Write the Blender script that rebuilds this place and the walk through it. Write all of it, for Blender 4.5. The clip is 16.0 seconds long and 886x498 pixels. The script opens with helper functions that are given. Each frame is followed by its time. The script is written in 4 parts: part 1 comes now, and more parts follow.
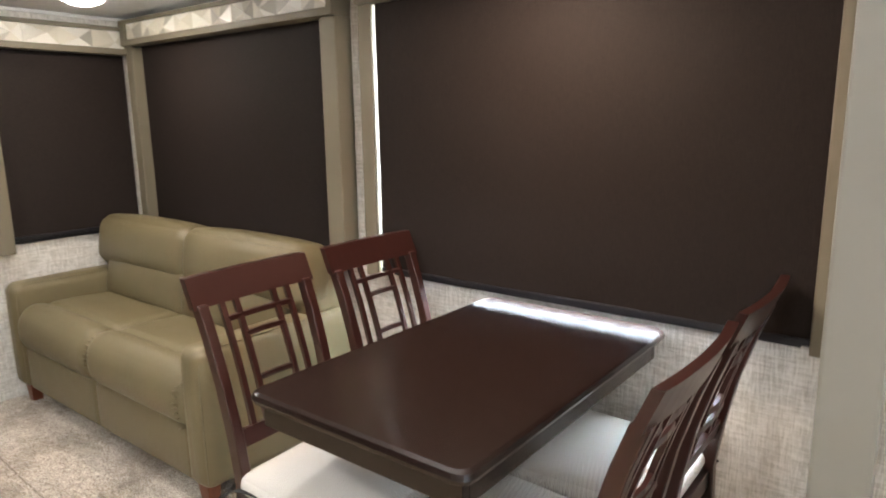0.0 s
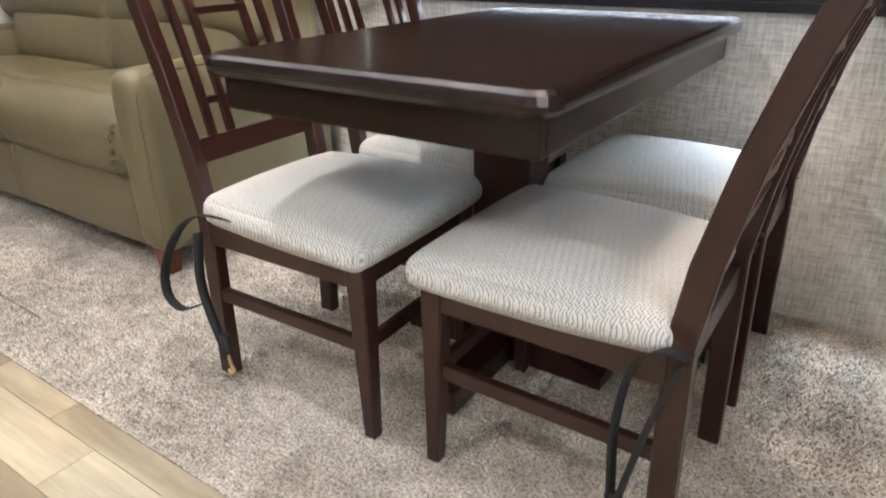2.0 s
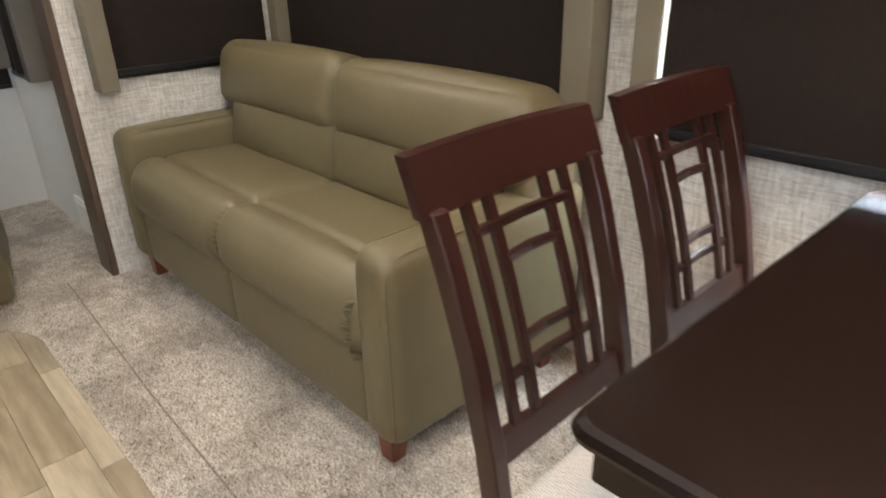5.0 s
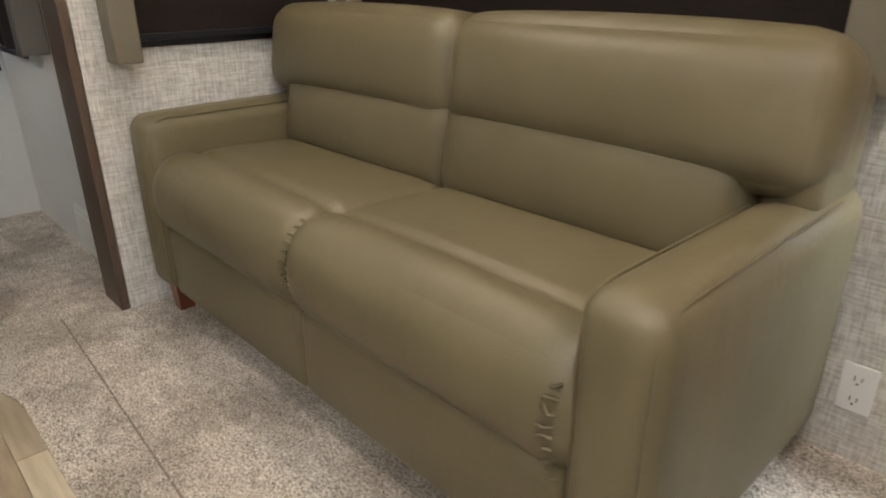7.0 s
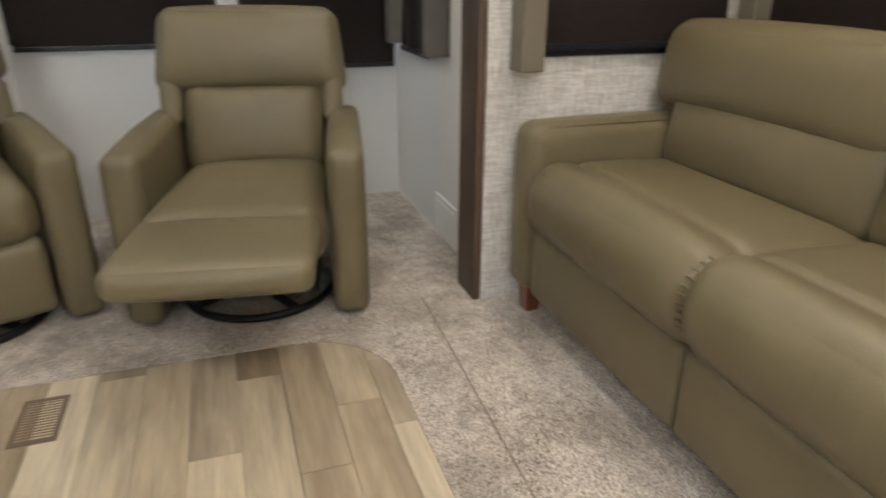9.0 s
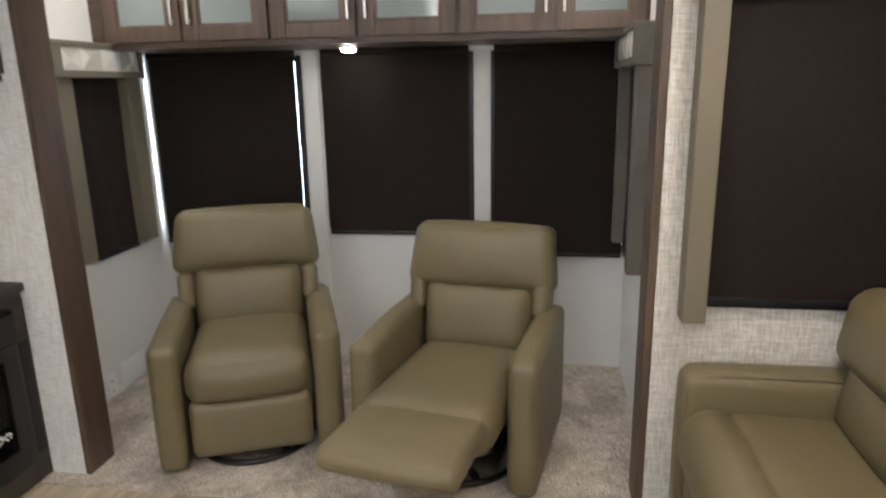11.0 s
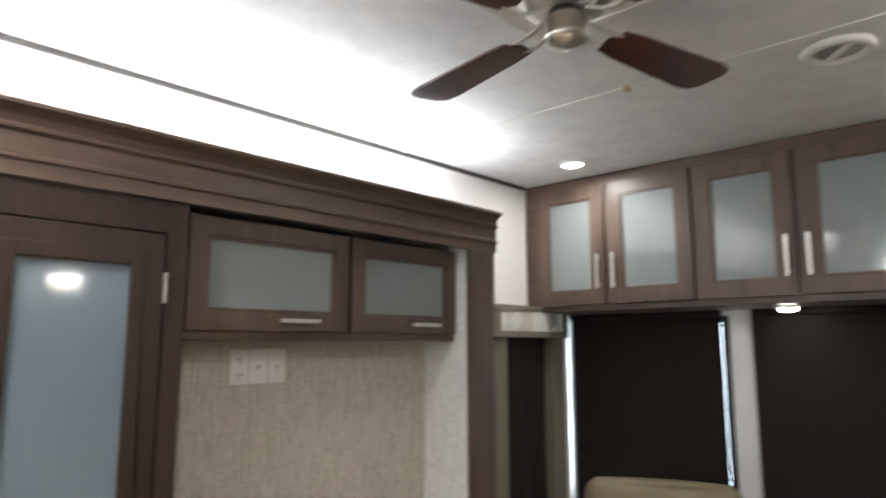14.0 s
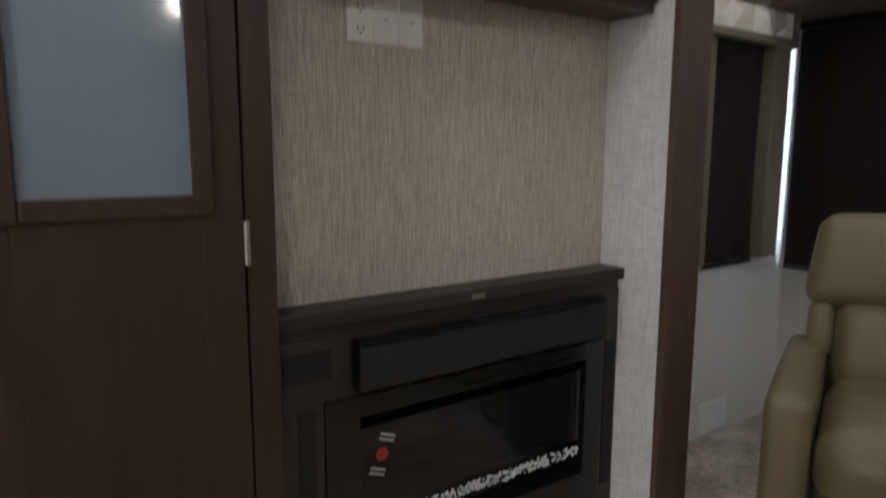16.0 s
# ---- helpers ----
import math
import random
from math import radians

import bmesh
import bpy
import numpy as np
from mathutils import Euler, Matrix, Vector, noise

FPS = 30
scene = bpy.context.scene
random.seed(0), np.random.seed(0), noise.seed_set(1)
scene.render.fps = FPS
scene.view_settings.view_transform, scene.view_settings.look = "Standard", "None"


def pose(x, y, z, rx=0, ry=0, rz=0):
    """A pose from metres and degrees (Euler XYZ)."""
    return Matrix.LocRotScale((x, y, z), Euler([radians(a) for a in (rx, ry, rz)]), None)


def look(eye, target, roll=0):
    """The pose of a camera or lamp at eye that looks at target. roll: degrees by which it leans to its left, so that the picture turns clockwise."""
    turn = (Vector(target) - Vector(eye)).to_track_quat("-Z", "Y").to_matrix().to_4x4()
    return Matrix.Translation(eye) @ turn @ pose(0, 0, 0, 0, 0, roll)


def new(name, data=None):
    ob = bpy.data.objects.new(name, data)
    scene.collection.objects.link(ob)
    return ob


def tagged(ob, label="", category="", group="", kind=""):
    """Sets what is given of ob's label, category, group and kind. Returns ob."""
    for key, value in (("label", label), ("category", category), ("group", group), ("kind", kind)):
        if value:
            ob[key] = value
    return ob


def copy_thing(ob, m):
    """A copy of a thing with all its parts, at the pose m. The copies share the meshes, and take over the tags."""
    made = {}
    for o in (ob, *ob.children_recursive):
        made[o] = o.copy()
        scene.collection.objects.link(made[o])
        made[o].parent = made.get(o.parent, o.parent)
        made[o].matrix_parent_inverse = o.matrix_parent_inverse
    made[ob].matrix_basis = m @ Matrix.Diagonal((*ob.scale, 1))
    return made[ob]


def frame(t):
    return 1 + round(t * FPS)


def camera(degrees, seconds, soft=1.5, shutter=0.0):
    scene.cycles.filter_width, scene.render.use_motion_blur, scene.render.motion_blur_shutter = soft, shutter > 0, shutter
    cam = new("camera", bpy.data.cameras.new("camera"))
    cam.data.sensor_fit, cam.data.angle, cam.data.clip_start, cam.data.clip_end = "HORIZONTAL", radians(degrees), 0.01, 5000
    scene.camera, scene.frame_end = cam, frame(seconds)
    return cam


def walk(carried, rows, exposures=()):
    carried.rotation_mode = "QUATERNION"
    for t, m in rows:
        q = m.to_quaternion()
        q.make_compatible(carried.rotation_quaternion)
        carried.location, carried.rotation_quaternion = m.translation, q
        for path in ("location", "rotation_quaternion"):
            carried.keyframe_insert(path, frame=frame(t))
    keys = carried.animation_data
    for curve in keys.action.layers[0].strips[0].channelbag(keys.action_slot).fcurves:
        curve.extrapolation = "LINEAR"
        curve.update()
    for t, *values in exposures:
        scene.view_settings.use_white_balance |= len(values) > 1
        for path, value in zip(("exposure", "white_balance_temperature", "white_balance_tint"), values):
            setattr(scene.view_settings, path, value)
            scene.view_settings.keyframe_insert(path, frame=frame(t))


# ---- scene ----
cam = camera(68.0, 16.0, soft=1.8, shutter=0.5)
PATH = [
    (0, (0.157, -0.133, 1.424), (-1.05, 1.412, 1.031), -0.8),
    (0.5, (0.058, -0.133, 1.269), (-1.067, 1.471, 0.87), -0.7),
    (1, (-0.038, -0.081, 1.126), (-1.114, 1.509, 0.566), -0.3),
    (1.5, (-0.138, 0.01, 1.014), (-1.168, 1.534, 0.229), -0.6),
    (2, (-0.162, 0.037, 0.933), (-1.188, 1.536, 0.096), -0.7),
    (2.5, (-0.144, 0.039, 0.825), (-1.195, 1.525, -0.002), -0.5),
    (3, (-0.213, 0.122, 0.805), (-1.3, 1.585, -0.018), -0.4),
    (3.5, (-0.368, 0.266, 0.937), (-1.551, 1.638, 0.089), -1.2),
    (4, (-0.507, 0.274, 1.078), (-1.816, 1.539, 0.25), -1.4),
    (4.5, (-0.643, 0.246, 1.261), (-1.978, 1.48, 0.426), -1.5),
    (6.8, (-1.494, 0.4, 1.043), (-2.849, 1.645, 0.261), -0.6),
    (7, (-1.547, 0.4, 1.004), (-2.894, 1.663, 0.234), -0.3),
    (7.5, (-1.675, 0.418, 0.986), (-3.037, 1.661, 0.211), -0.9),
    (8, (-1.738, 0.37, 0.995), (-3.191, 1.51, 0.227), -1.0),
    (8.5, (-1.769, 0.286, 1.011), (-3.378, 1.191, 0.241), -0.6),
    (9, (-1.743, 0.192, 1.037), (-3.496, 0.777, 0.271), 0.3),
    (11.3, (-1.393, 0.614, 1.571), (-3.314, 0.229, 1.169), -1.4),
    (11.5, (-1.362, 0.625, 1.572), (-3.301, 0.231, 1.281), -1.2),
    (12, (-1.314, 0.655, 1.565), (-3.263, 0.208, 1.546), -0.9),
    (12.5, (-1.292, 0.628, 1.601), (-3.209, 0.092, 1.801), -0.5),
    (13, (-1.329, 0.569, 1.616), (-3.181, -0.121, 1.923), -0.2),
    (13.5, (-1.466, 0.505, 1.619), (-3.194, -0.456, 1.92), -0.4),
    (14, (-1.598, 0.447, 1.571), (-3.058, -0.89, 1.859), -0.1),
    (14.5, (-1.673, 0.286, 1.518), (-2.965, -1.22, 1.768), 0.1),
    (15, (-1.737, 0.152, 1.425), (-2.981, -1.41, 1.534), 0.1),
    (15.5, (-1.856, 0.019, 1.314), (-3.073, -1.564, 1.215), 0.2),
    (16, (-1.984, -0.083, 1.185), (-3.126, -1.699, 0.895), 0.2),
]
walk(cam, [(t, look(eye, target, roll)) for t, eye, target, roll in PATH],
     exposures=[(0, 0.1, 6650, 10), (1, 0.12, 6350, 10), (2, 0.02, 6250, 9.5), (2.5, -0.17, 6250, 9.5), (3, -0.46, 6300, 9), (3.5, -0.64, 6400, 9), (4, -0.68, 6600, 8), (4.5, -0.25, 6600, 9), (7, -0.4, 6700, 9.5), (9, -0.25, 6550, 9.5), (11.5, -0.27, 6500, 10), (12, 0.1, 6450, 10), (12.5, 0.14, 6400, 10), (13, 0.17, 6350, 10), (13.5, -0.08, 6400, 10), (14, -0.4, 6400, 10), (14.5, -0.57, 6450, 10), (15, -0.5, 6500, 10), (16, -1.05, 6250, 11)])

# ---- world and lamps ----
world = bpy.data.worlds.new("sky")
scene.world = world
world.use_nodes = True
wn = world.node_tree.nodes
sky = wn.new("ShaderNodeTexSky")
sky.sky_type = "NISHITA"
sky.sun_disc = False
sky.sun_elevation, sky.sun_rotation = radians(35), radians(40)
world.node_tree.links.new(sky.outputs[0], wn["Background"].inputs[0])
wn["Background"].inputs[1].default_value = 0.08


def lamp(name, at, target, power, size, size_y=0.0, color=(1, 0.93, 0.84), shape="RECTANGLE", spread=180):
    d = bpy.data.lights.new(name, "AREA")
    d.energy, d.size, d.color, d.spread = power, size, color, radians(spread)
    d.shape = shape
    if shape == "RECTANGLE":
        d.size_y = size_y or size
    o = new(name, d)
    o.matrix_world = look(at, target)
    return o


WARM = (1.0, 0.86, 0.70)
NEUTRAL = (1.0, 0.97, 0.95)
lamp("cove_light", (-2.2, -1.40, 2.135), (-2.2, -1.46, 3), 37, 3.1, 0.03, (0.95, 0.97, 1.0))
lamp("cove_light", (-1.95, 0.935, 2.315), (-1.95, 0.80, 3), 40, 4.6, 0.03, NEUTRAL)
DOWNLIGHTS = [(-4.24, -1.14), (-4.18, 0.71), (-1.55, -0.85), (-1.5, 0.55), (-0.1, -0.55), (0.9, -0.75)]
for x, y in DOWNLIGHTS:
    lamp("ceiling_downlight_glow", (x, y, 2.396), (x, y, 0), 6 if x < -4 else 20 if x < -1 else 11, 0.11, 0, NEUTRAL, "DISK")
DOMES = [(-2.95, 1.30), (-0.85, 1.36)]
for x, y in DOMES:
    lamp("dome_lamp_glow", (x, y, 1.915), (x, y, 0), 5 if x < -2 else 13, 0.2, 0, WARM if x < -2 else (1.0, 0.72, 0.52), "DISK")
lamp("under_cabinet_glow", (-4.72, -0.38, 1.715), (-4.72, -0.38, 0), 22, 0.07, 0, WARM, "DISK")
DAY = (0.72, 0.86, 1.0)
lamp("window_daylight", (-0.90, 1.93, 1.30), (-0.90, 0, 1.30), 500, 1.5, 0.9, DAY)
lamp("window_daylight", (-2.75, 1.93, 1.35), (-2.75, 0, 1.35), 160, 1.2, 0.9, DAY)
lamp("window_daylight", (-5.05, -0.3, 1.25), (0, -0.3, 1.25), 230, 2.3, 0.9, DAY)
lamp("window_daylight", (2.06, -0.55, 1.35), (0, -0.55, 1.35), 26, 0.9, 0.8, DAY)

# ---- materials ----
def material(name, base, rough=0.5, metal=0.0, spec=0.5):
    m = bpy.data.materials.new(name)
    m.use_nodes = True
    b = m.node_tree.nodes["Principled BSDF"]
    b.inputs["Base Color"].default_value = (*base, 1)
    b.inputs["Roughness"].default_value = rough
    b.inputs["Metallic"].default_value = metal
    b.inputs["Specular IOR Level"].default_value = spec
    return m


def add(m, kind, **values):
    n = m.node_tree.nodes.new(kind)
    for k, v in values.items():
        n.inputs[k].default_value = v
    return n


def coords(m, scale=(1, 1, 1), rot=(0, 0, 0)):
    c = add(m, "ShaderNodeTexCoord")
    mp = add(m, "ShaderNodeMapping", Scale=scale, Rotation=rot)
    m.node_tree.links.new(c.outputs["Object"], mp.inputs[0])
    return mp.outputs[0]


def noise_tex(m, vec, scale, detail=4, rough=0.6):
    n = add(m, "ShaderNodeTexNoise", Scale=scale, Detail=detail, Roughness=rough)
    m.node_tree.links.new(vec, n.inputs["Vector"])
    return n.outputs[0]


def ramp(m, fac, stops):
    r = m.node_tree.nodes.new("ShaderNodeValToRGB")
    e = r.color_ramp.elements
    while len(e) < len(stops):
        e.new(0.5)
    for el, (p, c) in zip(e, stops):
        el.position, el.color = p, (*c, 1)
    m.node_tree.links.new(fac, r.inputs[0])
    return r.outputs[0]


def mix(m, a, b, fac=0.5, mode="MIX"):
    n = m.node_tree.nodes.new("ShaderNodeMix")
    n.data_type, n.blend_type = "RGBA", mode
    for sock, v in ((0, fac), (6, a), (7, b)):
        if isinstance(v, (int, float)):
            n.inputs[sock].default_value = v
        elif isinstance(v, tuple):
            n.inputs[sock].default_value = (*v, 1)
        else:
            m.node_tree.links.new(v, n.inputs[sock])
    return n.outputs[2]


def plug(m, color=None, rough=None, height=None, strength=0.3, distance=0.002):
    b = m.node_tree.nodes["Principled BSDF"]
    if color is not None:
        m.node_tree.links.new(color, b.inputs["Base Color"])
    if rough is not None:
        m.node_tree.links.new(rough, b.inputs["Roughness"])
    if height is not None:
        bp = add(m, "ShaderNodeBump", Strength=strength, Distance=distance)
        m.node_tree.links.new(height, bp.inputs["Height"])
        m.node_tree.links.new(bp.outputs[0], b.inputs["Normal"])
    return m


def scaled(c, k):
    return tuple(min(1, v * k) for v in c)


def wood(name, base, rough, axis=2, contrast=0.35, relief=0.12, gloss=0.15):
    m = material(name, base, rough)
    s = [28.0, 28.0, 28.0]
    s[axis] = 1.6
    v = coords(m, tuple(s))
    grain = noise_tex(m, v, 1.0, 6, 0.65)
    s2 = [5.0, 5.0, 5.0]
    s2[axis] = 0.5
    broad = noise_tex(m, coords(m, tuple(s2)), 1.0, 3, 0.5)
    c1 = ramp(m, grain, [(0.3, scaled(base, 1 - contrast)), (0.7, scaled(base, 1 + contrast))])
    c2 = ramp(m, broad, [(0.35, (1 - 0.5 * contrast,) * 3), (0.65, (1 + 0.25 * contrast,) * 3)])
    r = ramp(m, grain, [(0.2, (rough * (1 - gloss),) * 3), (0.8, (rough * (1 + gloss),) * 3)])
    return plug(m, mix(m, c1, c2, 1.0, "MULTIPLY"), r, grain, relief, 0.001)


def leather(name, base):
    m = material(name, base, 0.42, 0, 0.45)
    v = coords(m)
    vo = add(m, "ShaderNodeTexVoronoi", Scale=420.0)
    m.node_tree.links.new(v, vo.inputs["Vector"])
    big = noise_tex(m, v, 3.5, 4, 0.55)
    fold = noise_tex(m, coords(m, (34, 26, 9)), 1.0, 4, 0.6)
    col = ramp(m, big, [(0.3, scaled(base, 0.9)), (0.7, scaled(base, 1.08))])
    rg = ramp(m, big, [(0.3, (0.37,) * 3), (0.7, (0.49,) * 3)])
    h = mix(m, vo.outputs[0], fold, 0.8)
    return plug(m, col, rg, h, 0.34, 0.006)


def linen(name, base, dark, su=(170, 170, 16), sv=(18, 18, 190), amount=0.5):
    """Woven wallpaper: long threads both ways, with slubs."""
    m = material(name, base, 0.75)
    a = noise_tex(m, coords(m, su), 1.0, 4, 0.7)
    b = noise_tex(m, coords(m, sv), 1.0, 4, 0.7)
    w = mix(m, a, b, amount)
    big = noise_tex(m, coords(m), 2.2, 3, 0.5)
    c = ramp(m, w, [(0.40, dark), (0.58, base)])
    c2 = ramp(m, big, [(0.3, (0.93, 0.93, 0.93)), (0.7, (1.0, 1.0, 1.0))])
    return plug(m, mix(m, c, c2, 1.0, "MULTIPLY"), None, w, 0.25, 0.001)


def painted(name, base, rough=0.6, bump=0.08, scale=60):
    m = material(name, base, rough)
    v = coords(m)
    n = noise_tex(m, v, scale, 5, 0.65)
    big = noise_tex(m, v, 1.7, 3, 0.5)
    c = ramp(m, big, [(0.3, scaled(base, 0.94)), (0.7, base)])
    return plug(m, c, None, n, bump, 0.002)


def glow(name, color, strength):
    m = material(name, (0.9, 0.88, 0.82), 0.4)
    b = m.node_tree.nodes["Principled BSDF"]
    b.inputs["Emission Color"].default_value = (*color, 1)
    b.inputs["Emission Strength"].default_value = strength
    return m


LEATHER = leather("taupe_leather", (0.147, 0.119, 0.064))
CABINET = wood("brown_cabinet_wood", (0.086, 0.055, 0.037), 0.42, 2)
CABINET_X = wood("brown_cabinet_wood_along", (0.086, 0.055, 0.037), 0.40, 0)
CABINET_Y = wood("brown_cabinet_wood_across", (0.086, 0.055, 0.037), 0.42, 1)
DOOR_WOOD = wood("brown_door_wood", (0.036, 0.021, 0.0155), 0.5, 2, 0.25)
DOOR_WOOD.node_tree.nodes["Principled BSDF"].inputs["Specular IOR Level"].default_value = 0.28
CHERRY = wood("dark_cherry_wood", (0.028, 0.0082, 0.0062), 0.30, 2, 0.07, 0.0, 0.03)
TABLE_WOOD = wood("espresso_table_wood", (0.0125, 0.0062, 0.0048), 0.26, 1, 0.03, 0.0, 0.02)
TABLE_WOOD.node_tree.nodes["Principled BSDF"].inputs["Specular IOR Level"].default_value = 0.36
FOOT_WOOD = wood("reddish_foot_wood", (0.19, 0.055, 0.025), 0.35, 2)
MANTEL = wood("dark_mantel_wood", (0.034, 0.026, 0.021), 0.45, 0)
LINEN = linen("linen_wallpaper", (0.78, 0.75, 0.70), (0.46, 0.425, 0.37))
LINEN_PALE = linen("pale_linen_wallpaper", (0.84, 0.83, 0.81), (0.62, 0.60, 0.57))
LINEN_TV = linen("grey_linen_wallpaper", (0.66, 0.62, 0.54), (0.38, 0.335, 0.27), (330, 330, 14), (40, 40, 200), 0.3)
WHITE = painted("white_wall_panel", (0.80, 0.79, 0.76), 0.55)
FLEECE = painted("soft_white_liner", (0.78, 0.76, 0.72), 0.9, 0.25, 220)
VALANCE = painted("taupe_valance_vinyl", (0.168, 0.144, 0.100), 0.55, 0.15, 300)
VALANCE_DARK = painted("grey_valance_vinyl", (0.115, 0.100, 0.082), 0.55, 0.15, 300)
POSTGREY = painted("beige_edge_trim", (0.20, 0.185, 0.155), 0.5)
BLACKFRAME = painted("black_window_frame", (0.012, 0.012, 0.016), 0.3)
BLACKPLASTIC = painted("black_plastic", (0.005, 0.005, 0.0055), 0.28, 0.05, 200)
STRAP = painted("black_webbing", (0.010, 0.010, 0.011), 0.7, 0.3, 500)
WHITEPLASTIC = material("white_plastic", (0.82, 0.81, 0.78), 0.35)
CHROME = material("brushed_nickel", (0.72, 0.69, 0.64), 0.28, 1.0)
BRASS = material("brass_hook", (0.7, 0.52, 0.25), 0.3, 1.0)
DARKTRIM = painted("dark_ceiling_trim", (0.035, 0.028, 0.024), 0.5)
LENS = glow("lit_lamp_lens", (1.0, 0.95, 0.88), 60.0)
FAN_WOOD = wood("walnut_blade", (0.085, 0.030, 0.020), 0.3, 0, 0.35)
RED = material("red_sticker", (0.35, 0.04, 0.025), 0.4)
PAPER = material("white_sticker", (0.35, 0.35, 0.36), 0.5)
SLOT = material("dark_slot", (0.008, 0.008, 0.008), 0.7)


def ceiling_material():
    m = material("mottled_ceiling", (0.78, 0.78, 0.78), 0.6)
    v = coords(m)
    a = noise_tex(m, v, 9.0, 8, 0.72)
    b = noise_tex(m, v, 55.0, 5, 0.7)
    c = ramp(m, a, [(0.35, (0.69, 0.69, 0.70)), (0.6, (0.80, 0.80, 0.80))])
    return plug(m, c, None, b, 0.25, 0.002)


def blind_material():
    m = material("dark_roller_shade", (0.030, 0.024, 0.020), 0.7, 0, 0.12)
    a = noise_tex(m, coords(m, (900, 900, 40)), 1.0, 2, 0.5)
    b = noise_tex(m, coords(m, (40, 40, 900)), 1.0, 2, 0.5)
    w = mix(m, a, b, 0.5)
    c = ramp(m, w, [(0.35, (0.0135, 0.0096, 0.0084)), (0.65, (0.0240, 0.0172, 0.0150))])
    return plug(m, c, None, w, 0.15, 0.0006)


def frosted_material(name, base):
    m = material(name, base, 0.10, 0, 0.5)
    big = noise_tex(m, coords(m), 2.0, 2, 0.5)
    c = ramp(m, big, [(0.3, scaled(base, 0.94)), (0.7, scaled(base, 1.04))])
    b = m.node_tree.nodes["Principled BSDF"]
    b.inputs["Coat Weight"].default_value = 0.6
    b.inputs["Coat Roughness"].default_value = 0.04
    return plug(m, c)


def carpet_material():
    m = material("beige_carpet", (0.42, 0.36, 0.29), 0.95, 0, 0.1)
    v = coords(m)
    fine = noise_tex(m, v, 150.0, 3, 0.7)
    mid = noise_tex(m, v, 26.0, 4, 0.65)
    big = noise_tex(m, v, 4.0, 4, 0.6)
    c = ramp(m, fine, [(0.35, (0.26, 0.21, 0.165)), (0.50, (0.57, 0.51, 0.435)), (0.66, (0.80, 0.755, 0.69))])
    c2 = ramp(m, mid, [(0.35, (0.80, 0.78, 0.76)), (0.65, (1.08, 1.08, 1.08))])
    c3 = ramp(m, big, [(0.40, (0.78, 0.76, 0.74)), (0.56, (1.1, 1.1, 1.1))])
    c = mix(m, mix(m, c, c2, 1.0, "MULTIPLY"), c3, 1.0, "MULTIPLY")
    return plug(m, c, None, fine, 0.8, 0.006)


def plank_material():
    m = material("oak_vinyl_plank", (0.4, 0.3, 0.2), 0.38)
    info = m.node_tree.nodes.new("ShaderNodeObjectInfo")
    c = add(m, "ShaderNodeTexCoord")
    sh = add(m, "ShaderNodeVectorMath")
    sh.operation = "MULTIPLY_ADD"
    sc = m.node_tree.nodes.new("ShaderNodeCombineXYZ")
    for k in range(3):
        m.node_tree.links.new(info.outputs["Random"], sc.inputs[k])
    m.node_tree.links.new(sc.outputs[0], sh.inputs[0])
    sh.inputs[1].default_value = (37, 53, 11)
    m.node_tree.links.new(c.outputs["Object"], sh.inputs[2])
    mp = add(m, "ShaderNodeMapping", Scale=(2.2, 30, 1))
    m.node_tree.links.new(sh.outputs[0], mp.inputs[0])
    mp2 = add(m, "ShaderNodeMapping", Scale=(1.5, 7, 1))
    m.node_tree.links.new(sh.outputs[0], mp2.inputs[0])
    g = noise_tex(m, mp.outputs[0], 1.0, 6, 0.65)
    g2 = noise_tex(m, mp2.outputs[0], 1.0, 4, 0.6)
    tone = ramp(m, info.outputs["Random"], [(0.0, (0.33, 0.26, 0.175)), (0.35, (0.47, 0.385, 0.27)), (0.7, (0.58, 0.50, 0.37)), (1.0, (0.40, 0.325, 0.235))])
    gc = ramp(m, g, [(0.3, (0.72, 0.69, 0.66)), (0.65, (1.08, 1.08, 1.08))])
    gc2 = ramp(m, g2, [(0.32, (0.66, 0.63, 0.59)), (0.62, (1.15, 1.15, 1.12))])
    return plug(m, mix(m, mix(m, tone, gc, 1.0, "MULTIPLY"), gc2, 1.0, "MULTIPLY"), None, g, 0.1, 0.001)


